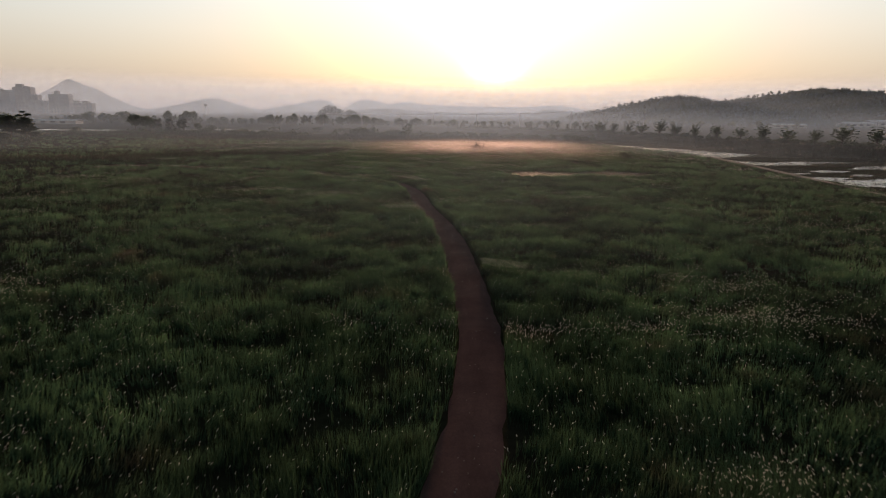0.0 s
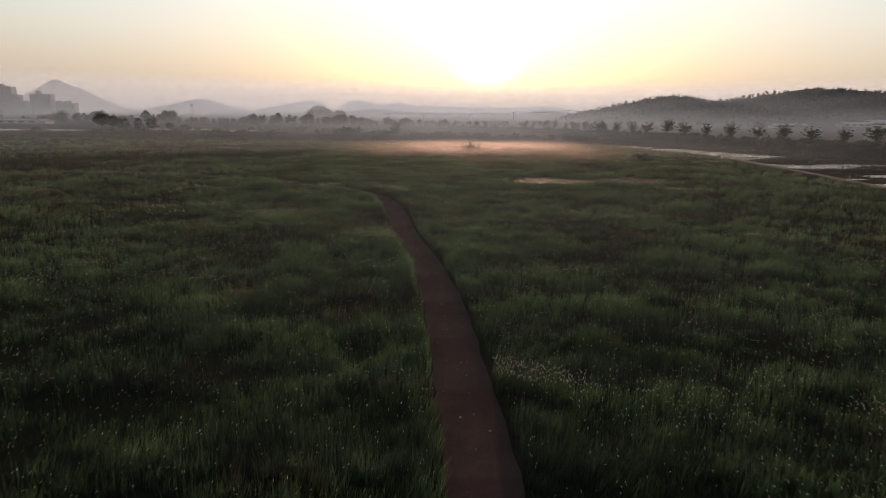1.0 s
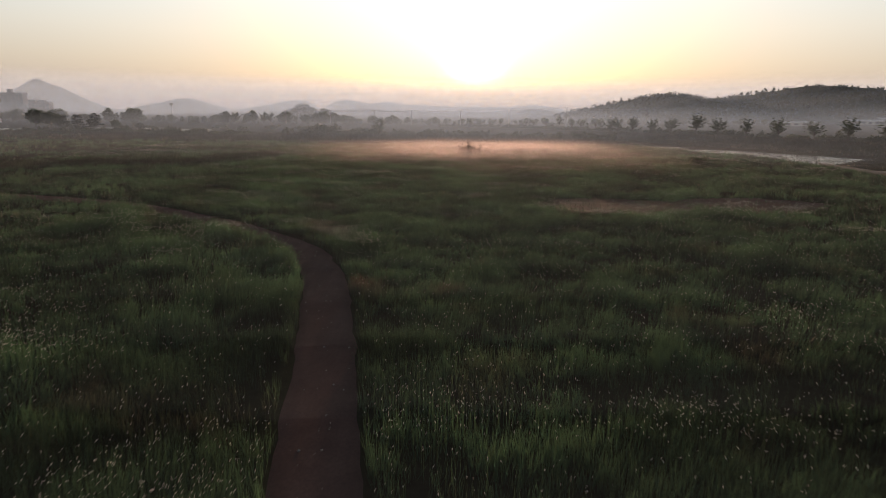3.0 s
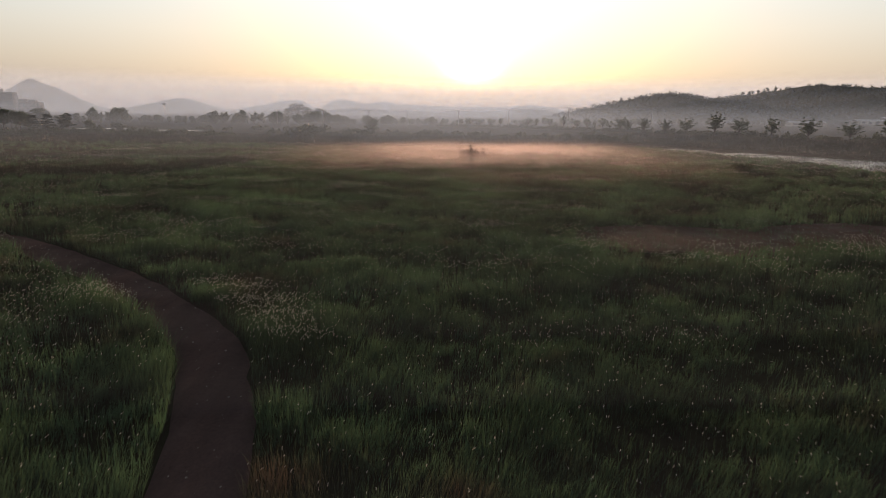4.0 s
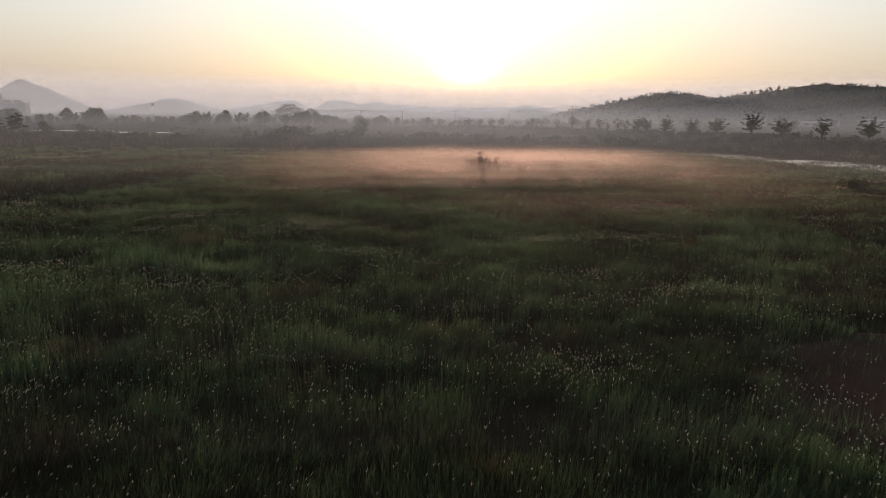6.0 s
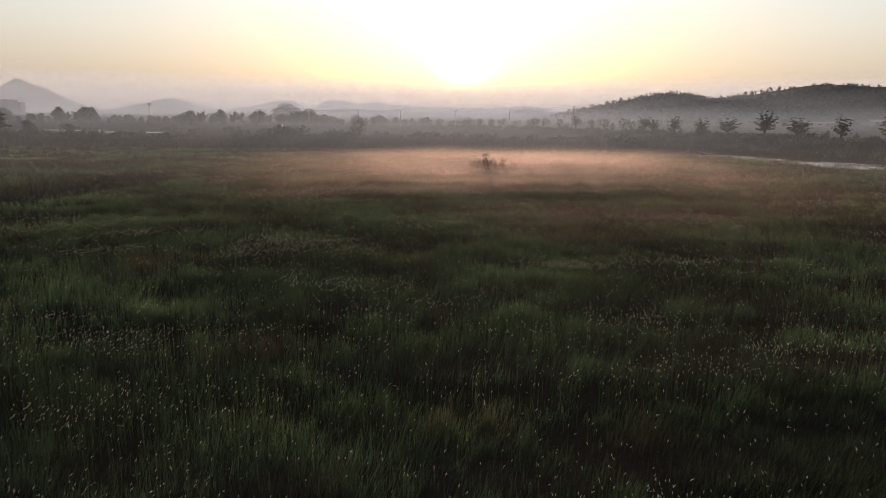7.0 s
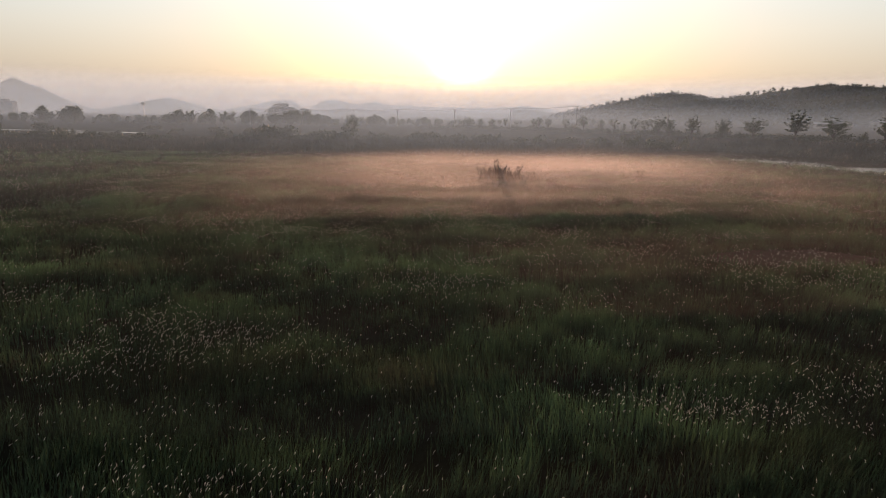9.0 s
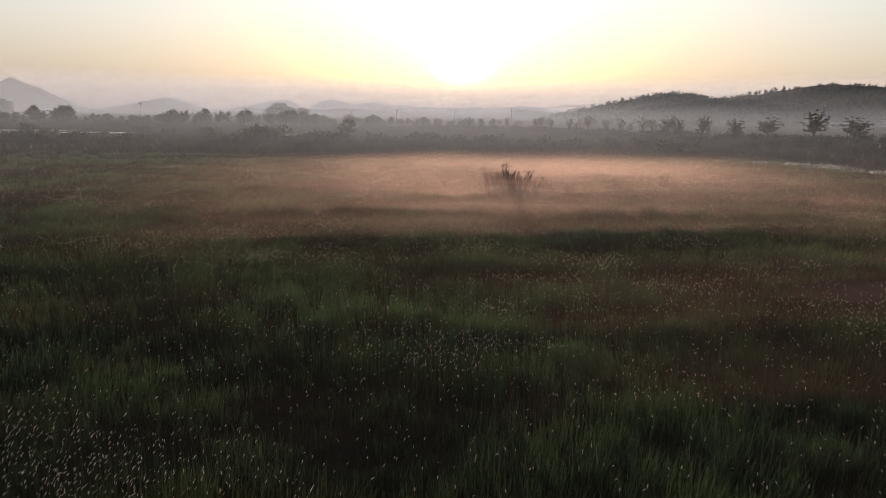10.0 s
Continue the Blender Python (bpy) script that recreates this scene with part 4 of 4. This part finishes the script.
def low_mist(y, seed):
    """One thin, low, winding curtain of mist over the middle of the meadow."""
    xs = np.linspace(-110, 105, 110)
    yy = y + 4.0 * noise2(xs, xs * 0 + y, 22, seed, 2)
    top = 2.6 + 0.9 * noise2(xs, yy, 26, 12, 2)
    hs = np.linspace(0, 1, 9)
    far = np.interp(yy + 9 * noise2(xs, yy, 19, 40, 2), [100, 128, 143, 156, 173], [0, 0.014, 0.09, 0.40, 1.0]) * (1 - smoothstep(192, 214, y))
    # packed round the sun's line, so the density also mimics its scattered glow
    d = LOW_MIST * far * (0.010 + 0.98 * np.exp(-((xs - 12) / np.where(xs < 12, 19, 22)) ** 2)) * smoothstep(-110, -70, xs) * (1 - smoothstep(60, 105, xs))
    vs = np.concatenate([np.stack([xs, yy, -0.1 + top * h], 1) for h in hs])
    ds = np.concatenate([d * (1 - h) ** 1.3 for h in hs])
    n = len(xs)
    i = (np.arange(len(hs) - 1)[:, None] * n + np.arange(n - 1)[None]).ravel()
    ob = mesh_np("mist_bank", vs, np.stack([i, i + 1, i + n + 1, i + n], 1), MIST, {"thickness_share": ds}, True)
    return tagged(ob, "low thin mist lying on the meadow", "mist", "mist over the fields", "stuff")


for i, y in enumerate(np.arange(101, 214, 3.0)):
    low_mist(float(y), 31 + i)



def meadow_haze(y):
    """A faint curtain of haze that imitates glare over the meadow, below the height of a house's eaves."""
    xs = np.linspace(-220, 220, 70)
    hs = np.linspace(0, 1, 8)
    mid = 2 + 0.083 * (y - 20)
    # denser by y and along the sun's line: veiling glare put into the density
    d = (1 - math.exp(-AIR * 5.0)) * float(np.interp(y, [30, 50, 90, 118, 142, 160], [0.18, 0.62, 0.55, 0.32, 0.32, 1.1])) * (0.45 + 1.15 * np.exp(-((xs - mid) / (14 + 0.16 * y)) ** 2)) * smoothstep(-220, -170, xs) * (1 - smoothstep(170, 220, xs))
    # thicker to the sides, by the reeds
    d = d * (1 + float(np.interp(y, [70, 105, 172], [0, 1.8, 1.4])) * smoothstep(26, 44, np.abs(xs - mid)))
    vs = np.concatenate([np.stack([xs, np.full(70, y), np.full(70, -0.1 + 6.2 * h)], 1) for h in hs])
    ds = np.concatenate([d * (1 - h ** 4) * (1 + 1.6 * math.exp(-5.0 * h)) for h in hs])
    i = (np.arange(len(hs) - 1)[:, None] * 70 + np.arange(69)[None]).ravel()
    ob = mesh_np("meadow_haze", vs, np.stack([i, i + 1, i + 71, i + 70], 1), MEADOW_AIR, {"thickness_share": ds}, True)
    return tagged(ob, "faint haze in the air over the meadow, thickened to imitate sun glare", "mist", "mist over the fields", "stuff")


for y in np.arange(31, 172, 5.0):
    meadow_haze(float(y))

# ---- grass ----
HEAD_SPOTS = [(15, 101, 4), (22, 103, 5), (27, 104, 4), (-17, 111, 3), (11, 117, 3), (-17, 97, 4), (-26, 91, 6), (20, 74, 4), (-9, 69, 3), (10, 117, 3.5), (13, 127, 4), (11, 145, 4), (0, 136, 4), (2, 138, 4), (8, 142, 4), (-4, 147, 4), (5, 151, 5), (13, 150, 4), (-9, 118, 4), (-3, 124, 3), (4, 119, 3.5), (0, 108, 4), (-10, 106, 4), (33, 156, 7), (-26, 164, 6), (1, 155, 6), (-16, 185, 6), (22, 180, 8), (37, 56, 6), (16, 31, 4), (15, 38, 4), (-54, 88, 10), (-46, 69, 6), (26, 104, 8), (-19, 95, 5), (4.2, 41, 1.2), (6, 100, 3), (-25, 138, 6)]
HEAD_SPOTS += [(-6.6, 95.5, 1.0), (-5.0, 93.3, 1.0), (-3.8, 91.5, 0.9), (-3.0, 90.0, 0.8), (-11.6, 94.6, 1.2), (-15.6, 110.8, 3.5), (12.6, 102.0, 3.0), (15.5, 100.7, 3.5), (18.2, 99.5, 3.0), (10.2, 114.5, 3.0), (-9.6, 68.7, 2.5), (-7.2, 67.6, 2.0), (20.8, 75.1, 4.0), (5.4, 147.3, 2.0), (10.3, 145.7, 2.2), (7.6, 126.1, 1.0)]


def thin_out(x, y, r):
    """Which grass spots stay: not on the path, in the stream or on bare soil."""
    keep = PATH_AWAY(x, y) > PATH_HALF + 0.02 + 0.12 * noise2(x, y, 0.9, 12)
    keep &= STREAM_IN(x, y) > 1.0 + 0.05 * noise2(x, y, 3, 2)
    keep &= r.random(len(x)) > 0.93 * bare_at(x, y)
    return keep


def sward(r, x, y, width, tall):
    """Blades, one triangle each: verts, faces and a tone for each vertex, with root shade painted in."""
    n = len(x)
    z = ground_z(x, y)
    swath = 1 + 0.30 * noise2(x, y, 5, 1, 2) + 0.50 * noise2(x, y, 1.7, 14, 3)
    edge = PATH_AWAY(x, y)
    h = tall * swath * (0.55 + 0.65 * r.random(n)) * (1 - 0.45 * bare_at(x, y))
    h = h * (1 + 0.25 * (1 - smoothstep(1.4, 2.6, edge)))
    turn = r.random(n) * math.pi
    bx, by = np.cos(turn) * width * 0.5, np.sin(turn) * width * 0.5
    wind = 2.5 * noise2(x, y, 7, 5) + 0.8
    lean = h * (0.17 + 0.18 * noise2(x, y, 3, 6))
    lx = lean * np.cos(wind) + h * 0.19 * r.normal(size=n)
    ly = lean * np.sin(wind) * 0.6 + h * 0.22 * r.normal(size=n)
    a = np.stack([x - bx, y - by, z - 0.02], 1)
    b = np.stack([x + bx, y + by, z - 0.02], 1)
    c = np.stack([x + lx, y + ly, z + h], 1)
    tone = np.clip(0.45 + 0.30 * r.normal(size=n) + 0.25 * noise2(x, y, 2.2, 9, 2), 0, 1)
    # dark roots, bright tips: canopy shade and backlight painted along each blade
    shaded_tones = np.clip(np.stack([tone - 0.55, tone - 0.55, tone + 0.55], 1), 0, 1)
    return np.stack([a, b, c], 1).reshape(-1, 3), shaded_tones.ravel()


def scatter(r, zones):
    xs, ys, ws = [], [], []
    for x0, x1, y0, y1, per, width in zones:
        tufts = int((x1 - x0) * (y1 - y0) * per * GRASS_SHARE / 13)
        tx, ty = x0 + (x1 - x0) * r.random(tufts), y0 + (y1 - y0) * r.random(tufts)
        k = r.random(tufts) < 0.62 + 1.05 * noise2(tx, ty, 1.7, 14, 3)
        tx, ty = np.repeat(tx[k], 14), np.repeat(ty[k], 14)
        room = 0.08 + 1.9 * width
        x, y = tx + room * r.normal(size=len(tx)), ty + room * r.normal(size=len(tx))
        k = thin_out(x, y, r)
        xs.append(x[k]), ys.append(y[k]), ws.append(np.full(k.sum(), width) * (0.7 + 0.6 * r.random(k.sum())))
    return np.concatenate(xs), np.concatenate(ys), np.concatenate(ws)


gr = np.random.default_rng(5)
ZONES = [(-9, 12, 11, 172, 215, 0.018), (-26, -9, 14, 175, 90, 0.032), (12, 29, 14, 175, 90, 0.032), (-50, -26, 24, 200, 24, 0.065), (29, 54, 24, 200, 24, 0.065), (-26, 29, 172, 218, 34, 0.05), (-110, -50, 44, 225, 6, 0.10), (54, 76, 50, 200, 8, 0.09), (-50, -26, 200, 222, 14, 0.08), (29, 60, 200, 222, 14, 0.08), (-200, -110, 90, 300, 1.6, 0.18)]
x, y, w = scatter(gr, ZONES)
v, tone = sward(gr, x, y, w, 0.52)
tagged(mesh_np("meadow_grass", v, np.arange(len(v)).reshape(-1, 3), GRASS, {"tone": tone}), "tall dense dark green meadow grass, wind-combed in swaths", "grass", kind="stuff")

# taller rank grass on the bank beyond the stream and in strips across the meadow
def in_strip(x, y, line, half):
    end = np.hypot(x - line[-1, 0], y - line[-1, 1])
    return line_dist(x, y, line) < half * (1 + 0.6 * noise2(x, y, 6, 4, 2)) * smoothstep(0, 16, end)


REED_STRIPS = [(smooth_line([(-110, 118), (-75, 130), (-52, 147), (-38, 152), (-32, 162), (-28, 180)], 4), 4.5), (smooth_line([(-75, 176), (-52, 180), (-36, 186), (-30, 192)], 4), 3.0), (smooth_line([(-80, 128), (-60, 126), (-46, 130)], 4), 2.0)]
n = 130000
x, y = -112 + 92 * gr.random(n), 112 + 90 * gr.random(n)
k = np.zeros(n, bool)
for line, half_w in REED_STRIPS:
    k |= in_strip(x, y, line, half_w)
x, y = x[k], y[k]
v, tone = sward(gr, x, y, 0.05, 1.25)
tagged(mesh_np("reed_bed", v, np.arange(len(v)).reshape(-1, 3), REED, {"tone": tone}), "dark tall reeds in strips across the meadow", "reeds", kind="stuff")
n = 150000
x, y = -190 + 330 * gr.random(n), 150 + 150 * gr.random(n)
bank = np.interp(x, [-190, -60, 20, 50, 62, 76, 105, 140], [232, 224, 221, 230, 240, 212, 150, 120])
k = (y > bank) & (y < bank + 62 + 10 * noise2(x, y, 20, 3)) & (STREAM_IN(x, y) > 1.02)
x, y = x[k], y[k]
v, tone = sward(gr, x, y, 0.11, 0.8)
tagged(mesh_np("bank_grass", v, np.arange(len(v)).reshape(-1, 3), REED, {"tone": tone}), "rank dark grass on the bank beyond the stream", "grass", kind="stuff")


def build_reed_clump(r, cx, cy, rad, count, tall):
    """A clump of tall reeds: leaning blades, and dark feathery plumes on the tallest."""
    root = new("reed_clump")
    ang, q = r.random(count) * 2 * math.pi, rad * np.sqrt(r.random(count))
    px, py = q * np.cos(ang), 0.6 * q * np.sin(ang)
    h = tall * (0.55 + 0.45 * r.random(count)) * (1 - 0.4 * (q / rad) ** 2)
    lx, ly = 0.16 * h * r.normal(size=count), 0.12 * h * r.normal(size=count)
    w = 0.022 + 0.016 * r.random(count)
    turn = r.random(count) * math.pi
    bx, by = np.cos(turn) * w, np.sin(turn) * w
    zero = np.full(count, -0.1)
    blade = np.stack([np.stack([px - bx, py - by, zero], 1), np.stack([px + bx, py + by, zero], 1), np.stack([px + 0.4 * lx + bx, py + 0.4 * ly + by, 0.6 * h], 1), np.stack([px + lx, py + ly, h], 1)], 1)
    part_np("blades", blade.reshape(-1, 3), np.arange(4 * count).reshape(-1, 4), REED_CLUMP, root, "dark reed blades")
    top = np.argsort(-h)[: count // 9]
    c = [(px[i] + lx[i], py[i] + ly[i], h[i]) for i in top]
    v, f = leaves(r, c, [(0.05, 0.05, 0.16)] * len(c), 14 * len(c), 0.045)
    part_np("plume", v, f, REED_CLUMP, root, "brown feathery plumes")
    root.matrix_basis = pose(cx, cy, float(ground_z(np.array([cx]), np.array([cy]))[0]))
    return tagged(root, "dark clump of tall plumed reeds standing in the mist", "reeds", "reed clumps")


for cx, cy, rad, count, tall in ((10.4, 177.5, 1.2, 130, 2.6), (8.9, 178.5, 0.6, 36, 2.2), (12.0, 176.5, 1.1, 90, 1.9), (13.8, 175.5, 0.9, 60, 1.4), (15.2, 172.5, 0.6, 60, 1.1), (4.4, 177, 0.3, 20, 1.5), (20.6, 176, 0.8, 80, 1.1), (26.0, 177, 0.5, 60, 1.3)):
    build_reed_clump(gr, cx, cy, rad, count, tall)

# stubble and mud clods standing in the shallow water
n = 90000
x, y = 58 + 62 * gr.random(n), 40 + 176 * gr.random(n)
k = (STREAM_IN(x, y) < 1.0) & (gr.random(n) < 0.15 + 0.85 * smoothstep(-0.15, 0.35, noise2(0.25 * x + 0.1 * y, y - 0.15 * x, 2.6, 33, 3)))
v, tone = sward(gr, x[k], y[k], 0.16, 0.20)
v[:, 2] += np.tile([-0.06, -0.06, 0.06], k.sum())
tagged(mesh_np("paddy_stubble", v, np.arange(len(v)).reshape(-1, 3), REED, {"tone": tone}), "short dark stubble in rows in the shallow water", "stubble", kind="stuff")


def seed_heads(r, count):
    """Silky seed heads, bent spindles on thin stalks, in drifts."""
    n = count * 14
    x, y = -60 + 120 * r.random(n), 13 + 200 * r.random(n)

    def drift(x, y):
        yl = 2.4 * y + 3.0 * noise2(x, y, 11, 26, 2)
        d = 0.05 + 0.7 * smoothstep(0.36, 0.8, noise2(x, yl, 12, 21, 3)) + 0.5 * smoothstep(0.2, 0.7, noise2(x, yl, 4.5, 22, 3)) * smoothstep(-0.1, 0.4, noise2(x, y, 22, 23, 2))
        for cx, cy, rad in HEAD_SPOTS:
            ox, oy = x - cx + 0.5 * rad * noise2(x, y, 5, 28, 2), y - cy + 0.22 * (x - cx) + 0.4 * rad * noise2(x, y, 4, 27, 2)
            g = np.exp(-(ox / (1.7 * rad)) ** 2 - (oy / (0.55 * rad)) ** 2)
            d = np.maximum(d, g * (1.9 if rad < 1.3 else 0.9 * smoothstep(-0.2, 0.7, noise2(x, yl, 2.6, 24, 3))))
        return 0.75 * d * np.where(np.abs(x - 1) < 30, 1, 0.6)

    k = r.random(n) < Field(drift, -62, 62, 11, 215, 0.4)(x, y)
    x, y = x[k], y[k]
    k = thin_out(x, y, r)
    x, y = x[k][:count], y[k][:count]
    n = len(x)
    z = ground_z(x, y)
    h = 0.70 + 0.30 * r.random(n) + 0.14 * noise2(x, y, 5, 1, 2) + 0.16 * noise2(x, y, 1.7, 14, 3)
    big = np.where(np.hypot(x, y - 100) > 70, 1.3, 1.0)
    ln = (0.055 + 0.055 * r.random(n)) * big
    wd = (0.0045 + 0.0035 * r.random(n)) * big
    a = 0.9 + 0.8 * r.normal(size=n)
    tilt = 0.25 + 0.5 * r.random(n)
    ax = np.stack([np.cos(a) * np.sin(tilt), np.sin(a) * np.sin(tilt), np.cos(tilt)], 1)
    b = np.cross(ax, r.normal(size=(n, 3)))
    b /= np.linalg.norm(b, axis=1, keepdims=True)
    c = np.cross(ax, b)
    foot = np.stack([x, y, z + h], 1)
    mid = foot + ax * (0.45 * ln)[:, None]
    tip = foot + ax * ln[:, None] + np.stack([np.cos(a), np.sin(a), -np.ones(n)], 1) * (0.18 * ln)[:, None]
    w = wd[:, None]
    vs = np.stack([foot, mid + b * w, mid + (-0.5 * b + 0.87 * c) * w, mid + (-0.5 * b - 0.87 * c) * w, tip], 1).reshape(-1, 3)
    fs = np.array([(0, 2, 1), (0, 3, 2), (0, 1, 3), (1, 2, 4), (2, 3, 4), (3, 1, 4)])[None] + 5 * np.arange(n)[:, None, None]
    tone = np.repeat(np.clip(0.55 + 0.25 * r.normal(size=n), 0, 1), 5)
    tagged(mesh_np("seed_head", vs, fs.reshape(-1, 3), HEADS, {"tone": tone}), "silky white seed heads standing in drifts over the grass", "seed heads", kind="stuff")
    s = 0.006
    st = np.stack([np.stack([x - s, y, z], 1), np.stack([x + s, y, z], 1), foot + ax * 0.01], 1).reshape(-1, 3)
    tagged(mesh_np("grass_stalk", st, np.arange(3 * n).reshape(-1, 3), GRASS, {"tone": np.full(3 * n, 0.25)}), "thin upright stalks that carry the seed heads", "stalks", kind="stuff")


seed_heads(gr, 170000)
